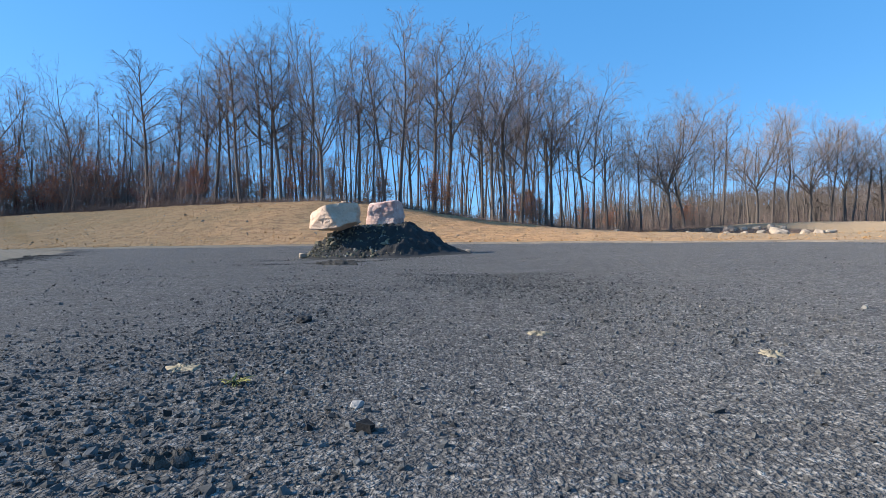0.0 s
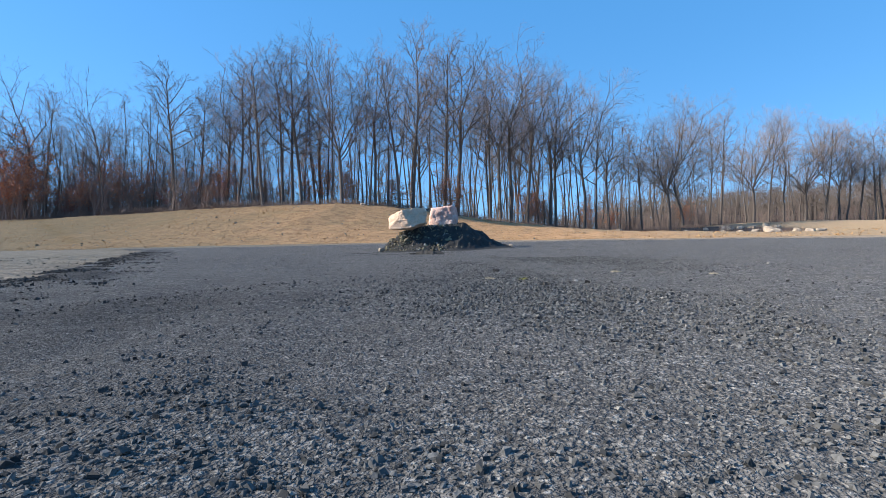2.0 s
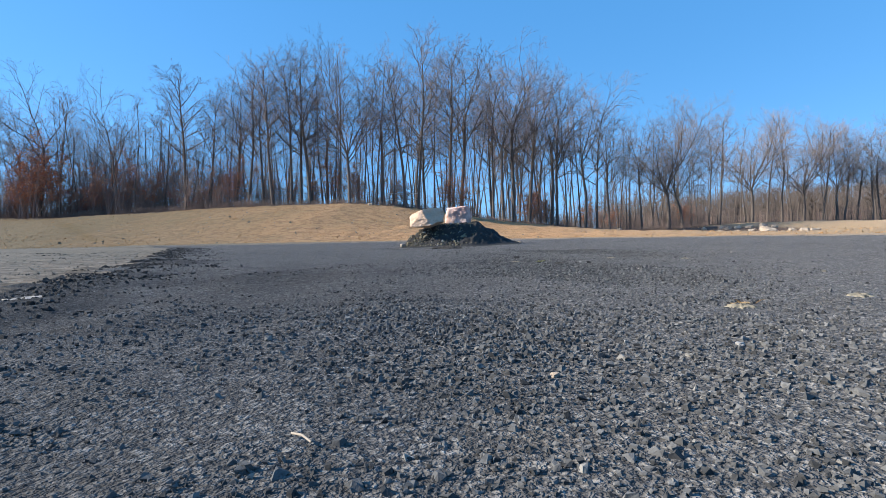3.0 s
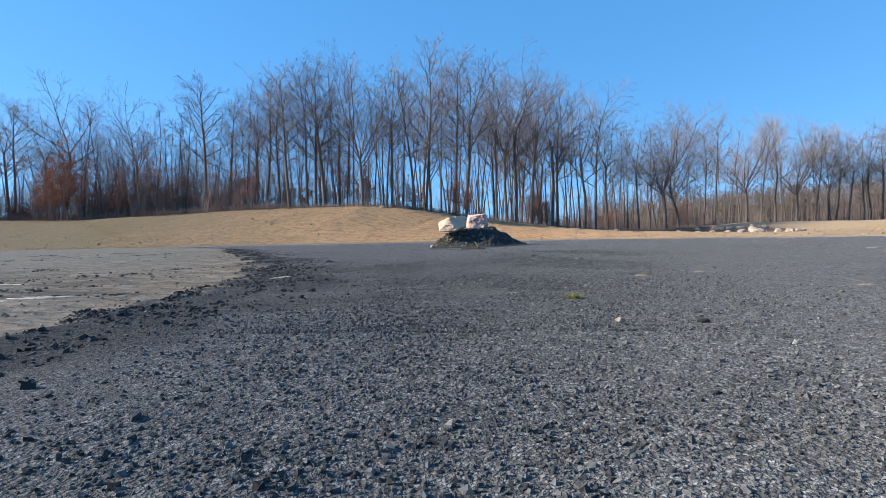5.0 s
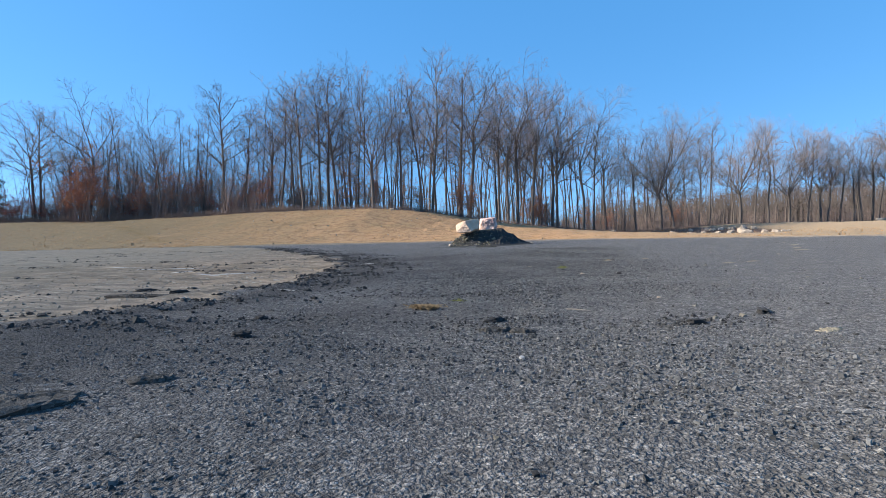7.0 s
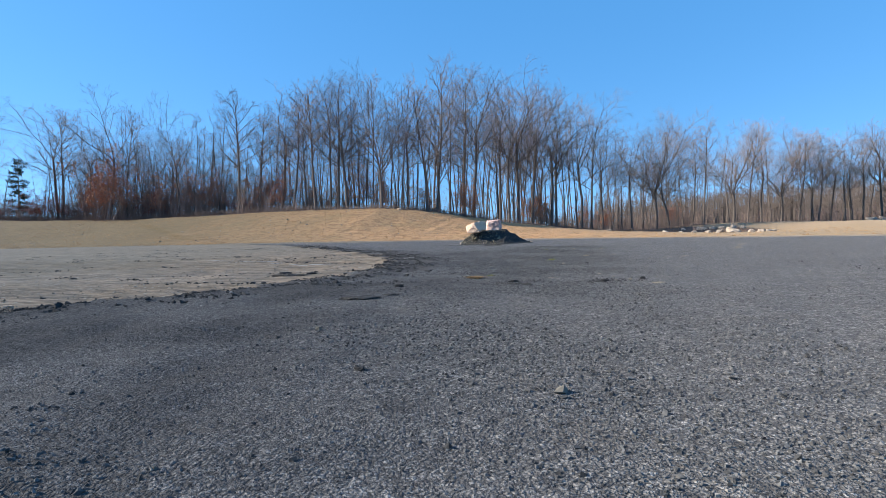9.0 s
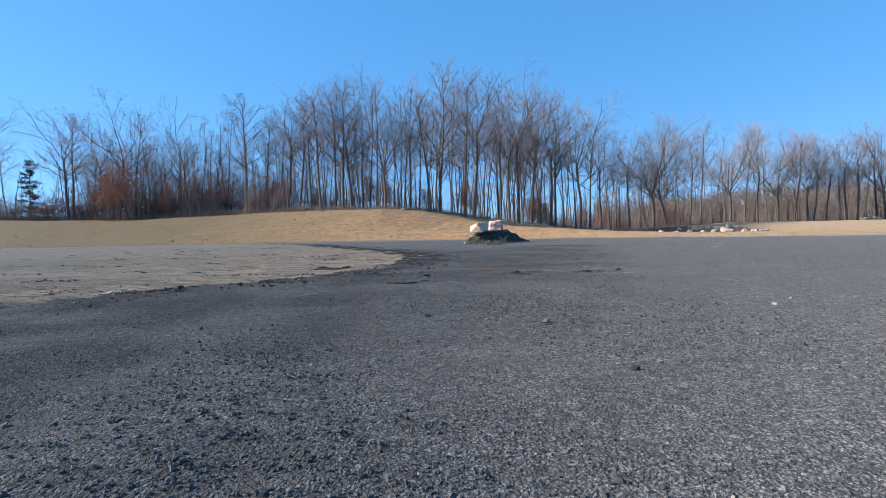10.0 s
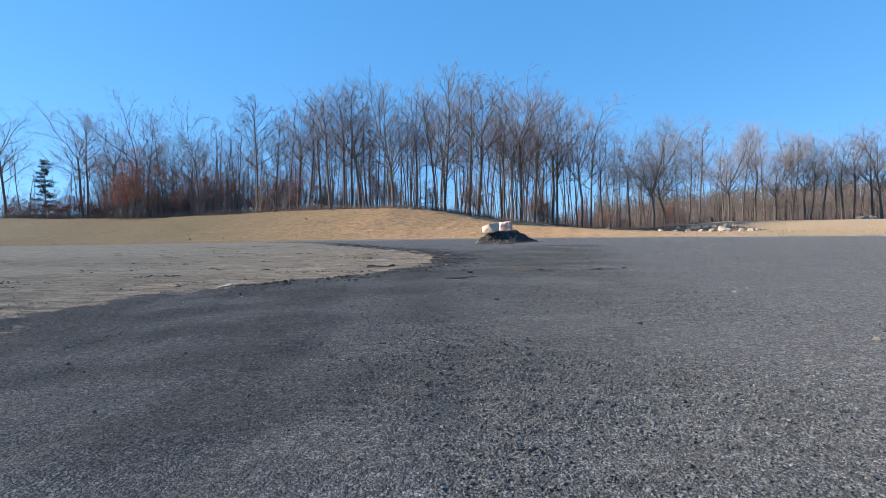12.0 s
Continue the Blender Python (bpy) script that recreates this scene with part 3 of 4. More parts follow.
def build_pile():
    xs, ys = np.arange(-4.75, 0.0, 0.045), np.arange(13.0, 17.4, 0.05)
    gx, gy = np.meshgrid(xs, ys)
    h = pile_height(gx, gy)
    lump = 0.05 * waves(gx, gy, 21, 6.0) + 0.045 * waves(gx, gy, 22, 15.0) + 0.03 * waves(gx, gy, 23, 34.0)
    gz = land(gx, gy) - 0.05 + np.where(h > 0, h + lump * np.clip(h * 5, 0, 1) + 0.05, 0)
    nx, ny = len(xs), len(ys)
    i = np.arange(nx * ny).reshape(ny, nx)
    quads = np.stack([i[:-1, :-1].ravel(), i[:-1, 1:].ravel(), i[1:, 1:].ravel(), i[1:, :-1].ravel()], 1)
    mound = tagged(new("rubble_pile"), "heap of black crushed asphalt and earth under two boulders", "pile")
    part("mound", mesh_from("mound", np.stack([gx.ravel(), gy.ravel(), gz.ravel()], 1).tolist(), quads.tolist(), CLODS), mound)
    r = np.random.RandomState(31)
    n = 4600
    px, py = r.uniform(-4.75, -0.15, n), r.uniform(13.3, 16.6, n)
    keep = (pile_height(px, py) > 0.02) & (px < r.uniform(-4.3, -1.4, n))
    px, py = px[keep], py[keep]
    sizes = np.clip(np.exp(r.normal(math.log(0.038), 0.4, len(px))), 0.02, 0.12)
    stones = stone_field("loose_rubble", px, py, sizes, PILE_STONES, "grey and tan stones lying on the heap", 32)
    me = stones.data
    co = np.empty(len(me.vertices) * 3)
    me.vertices.foreach_get("co", co)
    co = co.reshape(-1, 3)
    co[:, 2] += np.repeat(pile_height(px, py), 8)
    me.vertices.foreach_set("co", co.ravel())
    stones.parent = mound
    del stones["category"]


build_pile()


def block_boulder(size, seed, planes, material, label):
    """A quarried boulder: a rounded block cut by broken faces."""
    bm = bmesh.new()
    bmesh.ops.create_cube(bm, size=2.0)
    bmesh.ops.subdivide_edges(bm, edges=bm.edges[:], cuts=23, use_grid_fill=True)
    off = Vector((seed * 3.1, seed * 1.7, seed))
    for v in bm.verts:
        p = v.co.copy()
        p = p.lerp(p.normalized() * 1.25, 0.22)
        for n, d in planes:
            n = Vector(n).normalized()
            over = p.dot(n) - d
            if over > 0:
                p -= n * over * 0.95
        out = p.normalized()
        p += out * noise.fractal(p * 1.3 + off, 0.9, 2.0, 4) * 0.10
        p += out * noise.fractal(p * 5.0 + off, 0.7, 2.0, 4) * 0.035
        v.co = Vector((p.x * size[0], p.y * size[1], p.z * size[2])) * 0.5
    me = bpy.data.meshes.new("boulder")
    bm.to_mesh(me)
    bm.free()
    me.materials.append(material)
    me.polygons.foreach_set("use_smooth", [True] * len(me.polygons))
    return tagged(new("boulder", me), label, "boulder", "boulders on the heap")


tan = block_boulder((1.06, 0.80, 0.60), 4, [((-0.75, -1, 0.30), 1.05), ((-0.42, 0, 1), 0.80), ((1, -0.75, 0.30), 0.72), ((-1, 0.2, 0.3), 0.98), ((0.6, 0, -1), 1.0)],
                    TAN_ROCK, "long tan sandstone boulder on the black heap")
tan.matrix_world = pose(-3.55, 14.30, 0.94, 0, -4, -8)
pink = block_boulder((0.86, 0.85, 0.62), 9, [((0.30, -1, 0.05), 0.86), ((-1, -0.45, 0.15), 0.95), ((-0.10, -0.2, 1), 0.90), ((1, 0, 0.12), 0.95), ((-0.7, -0.4, 0.8), 1.15)],
                     PINK_ROCK, "blocky pink granite boulder on the black heap")
pink.matrix_world = pose(-2.55, 15.35, 1.06, 0, -1, -13)


def field_rocks():
    rng = random.Random(17)
    kinds = [rock("field_boulder", (1.05, 0.75, 0.7), s, FIELD_ROCK, "weathered pale grey fieldstone boulder in dry grass", 7, 0.2) for s in (21, 22, 23)]
    for k in kinds:
        tagged(k, group="boulders by the woods")
    spots = [(20.6, 66.0, 0.8), (27.2, 63.2, 1.0), (31.4, 61.0, 0.9), (37.2, 61.0, 0.8), (30.4, 76.5, 1.2), (34.6, 78.0, 1.0), (22.8, 67.6, 0.9), (24.1, 66.1, 1.5), (25.6, 64.5, 1.3), (28.3, 65.9, 1.0), (29.7, 64.4, 1.1), (30.6, 62.9, 1.6),
             (32.2, 62.1, 1.9), (33.5, 59.8, 1.3), (34.6, 59.0, 2.0), (35.6, 59.1, 1.1), (33.6, 77.3, 1.3), (35.6, 77.2, 1.5),
             (36.5, 75.7, 1.1), (38.5, 75.6, 1.3), (39.3, 74.2, 1.2), (32.9, 74.4, 0.9), (17.0, 72.2, 1.0), (96.0, 127.1, 3.0), (98.5, 127.0, 2.4)]
    for n, (x, y, s) in enumerate(spots):
        m = pose(x, y, height(x, y) + 0.05 * s, rng.uniform(-20, 20), rng.uniform(-20, 20), rng.uniform(0, 360)) @ Matrix.Diagonal((s * 0.8 * rng.uniform(0.8, 1.15), s * 0.7, s * 0.82 * rng.uniform(0.75, 1.15), 1))
        if n < 3:
            kinds[n].matrix_world = m
        else:
            ob = kinds[n % 3]
            made = ob.copy()
            scene.collection.objects.link(made)
            made.matrix_world = m


field_rocks()


# ---- bare trees ----
TALL = dict(trunk=0.56, wiggle=0.022, r=0.0084, limbs=11, first=0.56, spread=42, reach=0.40, kids=(7, 5, 4), lift=0.035, lead=4)
SPIRE = dict(trunk=0.93, wiggle=0.024, r=0.0082, limbs=19, first=0.36, spread=52, reach=0.28, kids=(6, 5, 4), lift=0.05, lead=0)
POLE = dict(trunk=0.86, wiggle=0.028, r=0.0044, limbs=12, first=0.42, spread=46, reach=0.18, kids=(5, 4, 3), lift=0.06, lead=0)
OAK = dict(trunk=0.33, wiggle=0.03, r=0.0115, limbs=9, first=0.80, spread=44, reach=0.60, kids=(8, 6, 5, 2), lift=0.025, lead=5)
FORKED = dict(trunk=0.44, wiggle=0.03, r=0.0090, limbs=7, first=0.72, spread=38, reach=0.50, kids=(7, 5, 4, 2), lift=0.03, lead=4)
BENT = dict(trunk=0.50, wiggle=0.05, r=0.0115, limbs=7, first=0.72, spread=66, reach=0.46, kids=(7, 5, 4, 2), lift=0.07, lead=3)
SIZE = 22.0


def grow_branch(rng, wood, twigs, p, d, length, r, level, kids, lift):
    """A branch that bends upwards, with its side branches; thick ones go to the wood, thin ones to the twigs."""
    last = level >= len(kids)
    steps = 1 if last else (6, 4, 2, 1)[min(level, 3)]
    sway = (0.10, 0.12, 0.16, 0.2)[min(level, 3)]
    pts, radii = [p.copy()], [r]
    for i in range(steps):
        d = d + Vector((rng.gauss(0, sway), rng.gauss(0, sway), rng.gauss(0, sway)))
        d.z += lift * (1.0, 0.8, 0.5, 0.3)[min(level, 3)]
        d.normalize()
        p = p + d * (length / steps)
        pts.append(p.copy())
        radii.append(max(r * (1 - 0.75 * (i + 1) / steps), 0.007))
    if last:
        twigs.spike(pts[0], pts[1], r)
        return
    target = wood if level <= 1 and r > 0.02 else twigs
    target.tube(pts, radii, 4 if r > 0.05 else 3)
    for k in range(kids[level]):
        t = 1 - 0.8 * (k + rng.random()) / kids[level]
        f = t * steps
        i = min(int(f), steps - 1)
        q = pts[i].lerp(pts[i + 1], f - i)
        axis = (pts[i + 1] - pts[i]).normalized()
        side = axis.cross(Vector((rng.uniform(-1, 1), rng.uniform(-1, 1), rng.uniform(-1, 1)))).normalized()
        ang = radians(rng.uniform(28, 58))
        grow_branch(rng, wood, twigs, q, axis * math.cos(ang) + side * math.sin(ang), length * rng.uniform(0.42, 0.60) * (1.10 - 0.40 * t),
                    max(r * 0.62 * (1.1 - 0.6 * t), 0.0092), level + 1, kids, lift * 0.8)


def make_tree(seed, form, label):
    rng = random.Random(seed)
    wood, twigs = Tubes(), Tubes()
    steps = 12
    p, d = Vector((0, 0, -0.3)), Vector((rng.gauss(0, 0.018), rng.gauss(0, 0.018), 1)).normalized()
    length, r0 = SIZE * form["trunk"], SIZE * form["r"]
    pts, radii = [p.copy()], [r0 * 1.35]
    for i in range(steps):
        d = d + Vector((rng.gauss(0, form["wiggle"]), rng.gauss(0, form["wiggle"]), 0.03))
        d.normalize()
        p = p + d * (length / steps)
        pts.append(p.copy())
        t = (i + 1) / steps
        radii.append(r0 * (1 - (0.35 if form["lead"] else 0.85) * t ** 1.1) + 0.01)
    wood.tube(pts, radii, 7)
    turn = rng.uniform(0, 6.28)
    for k in range(form["limbs"]):
        t = form["first"] + (1 - form["first"]) * ((k + rng.random() * 0.8) / form["limbs"]) ** 0.9
        t = min(t, 0.995)
        leader = k >= form["limbs"] - form["lead"]
        if leader:
            t = 0.99
        f = t * steps
        i = min(int(f), steps - 1)
        q = pts[i].lerp(pts[i + 1], f - i)
        turn += 2.4 + rng.uniform(-0.5, 0.5)
        ang = radians(form["spread"] * rng.uniform(0.7, 1.2) * (0.55 if leader else 1.0 if form["lead"] else 1.15 - 0.5 * t))
        out = Vector((math.cos(turn) * math.sin(ang), math.sin(turn) * math.sin(ang), math.cos(ang)))
        size = SIZE * form["reach"] * rng.uniform(0.75, 1.1) * (1.0 if leader else 0.72 if form["lead"] else 1.12 - 0.62 * (t - form["first"]) / (1 - form["first"]))
        thick = r0 * (0.40 if form["lead"] else 0.52 * (1.15 - 0.7 * t))
        grow_branch(rng, wood, twigs, q, out, size, thick, 0, form["kids"], form["lift"])
    top = 0.5 * (max(v[2] for v in twigs.verts) + sorted(v[2] for v in twigs.verts)[int(0.966 * len(twigs.verts))])
    tree = tagged(new("bare_tree"), label, "tree", "bare trees of the woods")
    part("trunk", wood.data("trunk", BARK), tree)
    part("crown", twigs.data("crown", TWIGS, False), tree)
    return tree, top


def set_tree(ob, first, m):
    """Places the first of a kind itself, then copies."""
    if first:
        ob.matrix_basis = m
        return ob
    return copy_thing(ob, m @ Matrix.Diagonal((*[1 / v for v in ob.scale], 1)))


LEFT_WOOD = [
    ("tall", -91.3, 65.5, 21.6), ("tall", -76.9, 66.2, 20.7), ("tall", -75.2, 65.4, 20.8), ("tall", -70.7, 66.2, 18.9), ("bent", -65.5, 64.1, 22.4), ("tall", -64.2, 66.1, 20.0), ("pole", -60.9, 65.6, 19.1), ("forked", -52.7, 62.7, 20.7), ("pole", -50.9, 63.9, 18.6), ("pole", -51.6, 69.6, 19.5), ("pole", -47.2, 65.0, 19.3), ("tall", -41.8, 61.3, 20.9), ("tall", -40.0, 64.3, 20.2), ("pole", -37.8, 65.2, 21.1), ("tall", -35.5, 62.9, 22.0), ("tall", -33.0, 61.1, 20.4), ("tall", -31.1, 61.6, 20.9), ("tall", -28.7, 59.1, 21.4)]
HILL_WOOD = [
    ("tall", -27.0, 61.0, 22.8), ("tall", -26.1, 61.8, 23.0), ("tall", -24.2, 60.1, 22.1), ("pole", -24.3, 65.2, 22.8), ("pole", -22.4, 64.6, 22.6), ("pole", -20.2, 59.9, 22.3), ("oak", -18.4, 57.7, 22.6), ("pole", -17.0, 66.2, 23.8), ("tall", -15.3, 61.8, 22.7), ("pole", -14.3, 64.5, 20.9), ("tall", -12.2, 61.5, 20.9), ("tall", -11.2, 66.3, 26.6), ("pole", -9.4, 70.1, 24.3), ("tall", -7.3, 69.6, 25.5), ("tall", -5.7, 72.0, 26.2), ("pole", -3.5, 77.7, 26.1), ("tall", -0.9, 77.2, 25.1), ("forked", 0.6, 75.5, 27.0), ("tall", 2.4, 78.5, 27.3)]
MIDDLE_WOOD = [
    ("tall", 5.1, 82.9, 26.6), ("pole", 7.2, 87.1, 26.4), ("tall", 9.4, 88.1, 26.1), ("tall", 10.5, 89.0, 26.5), ("pole", 12.3, 90.0, 25.3), ("forked", 15.9, 92.2, 26.2), ("pole", 15.3, 93.6, 25.1), ("tall", 18.3, 93.9, 23.5), ("tall", 21.7, 98.5, 21.4), ("pole", 24.3, 100.9, 21.1), ("pole", 26.8, 103.4, 21.5), ("tall", 28.0, 99.4, 21.4), ("pole", 31.9, 105.2, 22.6), ("oak", 34.0, 102.1, 24.4), ("oak", 37.5, 104.7, 24.0), ("pole", 43.4, 112.5, 22.7), ("tall", 45.4, 111.5, 23.4), ("tall", 49.2, 115.3, 26.2)]
RIGHT_WOOD = [
    ("pole", 55.9, 123.0, 25.0), ("oak", 59.4, 121.9, 26.1), ("tall", 65.1, 126.7, 27.6), ("forked", 67.3, 124.4, 27.7), ("pole", 73.4, 131.5, 26.0), ("tall", 74.8, 129.1, 24.6), ("tall", 79.7, 130.0, 25.6), ("pole", 84.3, 136.0, 26.6), ("tall", 83.2, 130.2, 27.1), ("tall", 83.7, 128.5, 24.5), ("tall", 89.0, 132.2, 24.2), ("forked", 91.3, 130.3, 24.8), ("tall", 95.8, 134.3, 26.0), ("tall", 98.8, 134.7, 26.7), ("pole", 102.3, 137.5, 25.5), ("tall", 104.3, 135.4, 27.3), ("oak", 105.6, 133.9, 28.5), ("tall", 111.4, 133.9, 27.9), ("oak", 116.9, 133.5, 26.9)]


def plant_woods():
    rng = random.Random(5)
    kinds = {"tall": (TALL, 5, "tall straight grey-barked tree, bare of leaves in winter"),
             "spire": (SPIRE, 4, "tall straight bare tree with a long central stem"),
             "pole": (POLE, 4, "slender bare young tree with a thin grey stem"),
             "oak": (OAK, 3, "large bare oak with a broad rounded crown"),
             "forked": (FORKED, 3, "bare tree whose trunk forks into steep limbs"),
             "bent": (BENT, 1, "bare old oak with bent spreading limbs")}
    stock = {k: [[*make_tree(137 * len(k) + s, form, label), True] for s in range(n)] for k, (form, n, label) in kinds.items()}

    def plant(kind, x, y, top):
        if x > 28 and kind in ("tall", "pole") and rng.random() < 0.3:
            kind = "oak" if kind == "tall" else "forked"
        elif kind == "tall" and rng.random() < 0.45:
            kind = "spire"
        item = rng.choice([i for i in stock[kind] if i[2]] or stock[kind])
        z = height(x, y)
        s = (top - z) / item[1] * (1.09 if x < 22 else 1.04)
        wide = s * (rng.uniform(1.0, 1.35) if kind in ("tall", "spire") else rng.uniform(0.95, 1.2))
        m = pose(x, y, z, 0, 0, rng.uniform(0, 360)) @ Matrix.Diagonal((wide, wide, s, 1))
        set_tree(item[0], item[2], m)
        item[2] = False

    for kind, x, y, top in LEFT_WOOD + HILL_WOOD + MIDDLE_WOOD + RIGHT_WOOD:
        plant(kind, x, y, top)
    # the stand behind the first row
    for n in range(112):
        x = rng.uniform(-95, 125) if n % 3 == 0 else rng.uniform(-45, 16) if n % 3 == 1 else rng.uniform(-100, -34)
        y = float(np.interp(x, *TREE_LINE)) + rng.uniform(4, 32 if x < 20 else 48)
        sky = float(np.interp(x, (-95, -60, -45, -30, -16, 5, 18, 25, 40, 70, 125), (19, 19, 19, 21, 23, 25.5, 24.5, 20, 22, 24, 24)))
        plant("pole" if rng.random() < 0.75 else "tall", x, y, sky * rng.uniform(0.82, 1.0))


plant_woods()


# ---- brush, leafy saplings and the evergreen along the wood ----
def make_bush(seed, tall, stems, label, leaves=None, leaf_count=0, lean=0.22, group="brush along the woods", spread=1.0, name="bush"):
    rng = random.Random(seed)
    wood, leafage = Tubes(), Tubes()
    for k in range(stems):
        p = Vector((rng.gauss(0, spread), rng.gauss(0, min(spread, 1.0)), -0.1))
        d = Vector((rng.gauss(0, lean), rng.gauss(0, lean), 1)).normalized()
        length = tall * rng.uniform(0.55, 1.0)
        pts = [p.copy()]
        for i in range(4):
            d = (d + Vector((rng.gauss(0, 0.12), rng.gauss(0, 0.12), 0.05))).normalized()
            p = p + d * length / 4
            pts.append(p.copy())
        wood.tube(pts, [0.028, 0.022, 0.017, 0.012, 0.006], 3)
        for b in range(7):
            f = rng.uniform(0.8, 4)
            i = min(int(f), 3)
            q = pts[i].lerp(pts[i + 1], f - i)
            out = Vector((rng.gauss(0, 1), rng.gauss(0, 1), rng.uniform(0.2, 1.6))).normalized()
            end = q + out * length * rng.uniform(0.12, 0.3)
            wood.tube([q, end], [0.012, 0.006], 3)
            for c in range(4):
                start = q.lerp(end, rng.uniform(0.3, 1))
                tip = start + (out + Vector((rng.gauss(0, 0.7), rng.gauss(0, 0.7), rng.gauss(0.2, 0.6)))).normalized() * rng.uniform(0.25, 0.6)
                wood.spike(start, tip, 0.011)
                if leaves and tip.z > 0.25 * tall and rng.random() < leaf_count / (stems * 28):
                    for j in range(6):
                        leafage.leaf(rng, tip + Vector((rng.gauss(0, 0.16), rng.gauss(0, 0.16), rng.gauss(0, 0.16))), rng.uniform(0.07, 0.125))
    ob = tagged(new(name), label, name.split("_")[0], group)
    part("brushwood", wood.data("brushwood", BRUSH, False), ob)
    if leaves:
        part("foliage", leafage.data("foliage", leaves, False), ob)
    return ob


def plant_brush():
    rng = random.Random(8)
    bare = [make_bush(300 + k, 4.2, 13, "dense tangled bare brown brush at the foot of the woods") for k in range(4)]
    fresh = [True] * 4
    for n in [*range(95), *range(120, 235)]:
        if n < 120:
            x = rng.uniform(-96, -30)
            y = float(np.interp(x, *TREE_LINE)) + rng.uniform(-2, 10)
            s = rng.uniform(0.45, 1.15) * (1.75 if -67 < x < -44 else 0.95)
        elif n < 150:
            x = rng.uniform(-30, 22)
            y = float(np.interp(x, *TREE_LINE)) + rng.uniform(1.5, 17)
            s = rng.uniform(0.35, 0.8)
        else:
            x = rng.uniform(20, 125) if n < 200 else rng.uniform(2, 48)
            y = float(np.interp(x, *TREE_LINE)) + rng.uniform(0, 29 if n < 200 else 17)
            s = rng.uniform(0.5, 1.2) if n < 200 else rng.uniform(0.4, 0.8)
        k = rng.randrange(4)
        set_tree(bare[k], fresh[k], pose(x, y, height(x, y), 0, 0, rng.uniform(0, 360)) @ Matrix.Scale(s, 4))
        fresh[k] = False
    for n in range(16):
        x, y = rng.uniform(23, 39), rng.uniform(65, 82)
        set_tree(bare[n % 4], False, pose(x, y, height(x, y), 0, 0, rng.uniform(0, 360)) @ Matrix.Scale(rng.uniform(0.12, 0.26), 4))
    for n in range(46):
        x = rng.uniform(12, 56)
        y = float(np.interp(x, *TREE_LINE)) + rng.uniform(4, 38)
        set_tree(bare[n % 4], False, pose(x, y, height(x, y), 0, 0, rng.uniform(0, 360)) @ Matrix.Scale(rng.uniform(0.8, 1.6), 4))
    saplings = [make_bush(330 + k, 7.5, 20, "clump of thin bare saplings under the trees", group="sapling clumps", spread=1.8, name="sapling_clump") for k in range(3)]
    started = [False] * 3
    for n in range(78):
        x = rng.uniform(-74, -38) if n < 34 else rng.uniform(-38, 30) if n < 64 else rng.uniform(-100, -65)
        y = float(np.interp(x, *TREE_LINE)) + rng.uniform(0.7, 13)
        s = rng.uniform(0.9, 1.5) if n < 34 else rng.uniform(0.4, 0.8) if n < 64 else rng.uniform(0.7, 1.2)
        k = n % 3
        set_tree(saplings[k], not started[k], pose(x, y, height(x, y), 0, 0, rng.uniform(0, 360)) @ Matrix.Scale(s, 4))
        started[k] = True
    russet = make_bush(321, 6.0, 16, "sapling clump still holding russet oak leaves", RUSSET, 380, 0.16, "leafy saplings")
    wine = make_bush(322, 4.5, 18, "low bush with dark wine-red leaves", WINE, 240, 0.4, "leafy bushes")
    first = True
    for x, y, s in ((-63.4, 61.9, 1.5), (-65.1, 64.8, 1.3), (-48.1, 65.5, 1.1), (-35.0, 62.8, 0.9), (-22.9, 63.7, 1.0), (-7.0, 68.9, 0.9),
                    (-5.1, 70.2, 0.7), (4.5, 83.7, 0.9), (6.5, 86.5, 1.0), (8.4, 88.6, 0.8), (23.1, 101.1, 0.7), (41.7, 114.9, 0.8), (-28.0, 64.7, 0.7), (-68.1, 64.2, 1.0), (-72.1, 65.8, 0.8), (-57.1, 64.4, 0.9), (-52.6, 65.0, 1.2), (-32.0, 65.6, 0.8), (-26.0, 66.8, 0.7), (-19.4, 63.6, 0.8), (-14.0, 66.2, 0.7), (-39.1, 65.9, 1.0), (17.2, 95.5, 0.9)):
        set_tree(russet, first, pose(x, y, height(x, y), 0, 0, rng.uniform(0, 360)) @ Matrix.Diagonal((s, s, 1.25 * s, 1)))
        first = False
    first = True
    for x, y, s in ((-77.6, 63.9, 1.1), (-79.6, 64.7, 0.9), (-86.7, 65.7, 0.9), (-74.2, 65.9, 0.8), (-59.1, 65.3, 1.0), (-43.0, 64.6, 0.7), (-92.2, 66.7, 0.9)):
        set_tree(wine, first, pose(x, y, height(x, y), 0, 0, rng.uniform(0, 360)) @ Matrix.Scale(s, 4))
        first = False


plant_brush()


def thicket():
    """Low brown undergrowth all along the foot of the trees."""
    rng = random.Random(23)
    t = Tubes()
    for n in range(6800):
        x = rng.uniform(-97, 44) if n % 4 else rng.uniform(-97, -30)
        y = float(np.interp(x, *TREE_LINE)) + rng.gauss(0.3, 1.3)
        tall = rng.uniform(0.3, 1.05) * (1.0 if x < -28 else 0.75)
        foot = Vector((x, y, 0))
        foot.z = height(x, y) - 0.05
        tip = foot + Vector((rng.gauss(0, 0.25), rng.gauss(0, 0.25), tall))
        t.spike(foot, tip, 0.02)
        for b in range(5):
            q = foot.lerp(tip, rng.uniform(0.2, 0.95))
            t.spike(q, q + Vector((rng.gauss(0, 0.22), rng.gauss(0, 0.22), rng.uniform(0.02, 0.3))), 0.016)
    tagged(new("thicket", t.data("thicket", BRUSH, False)), "low dark thicket of brown stems along the crest", "undergrowth", kind="stuff")


thicket()


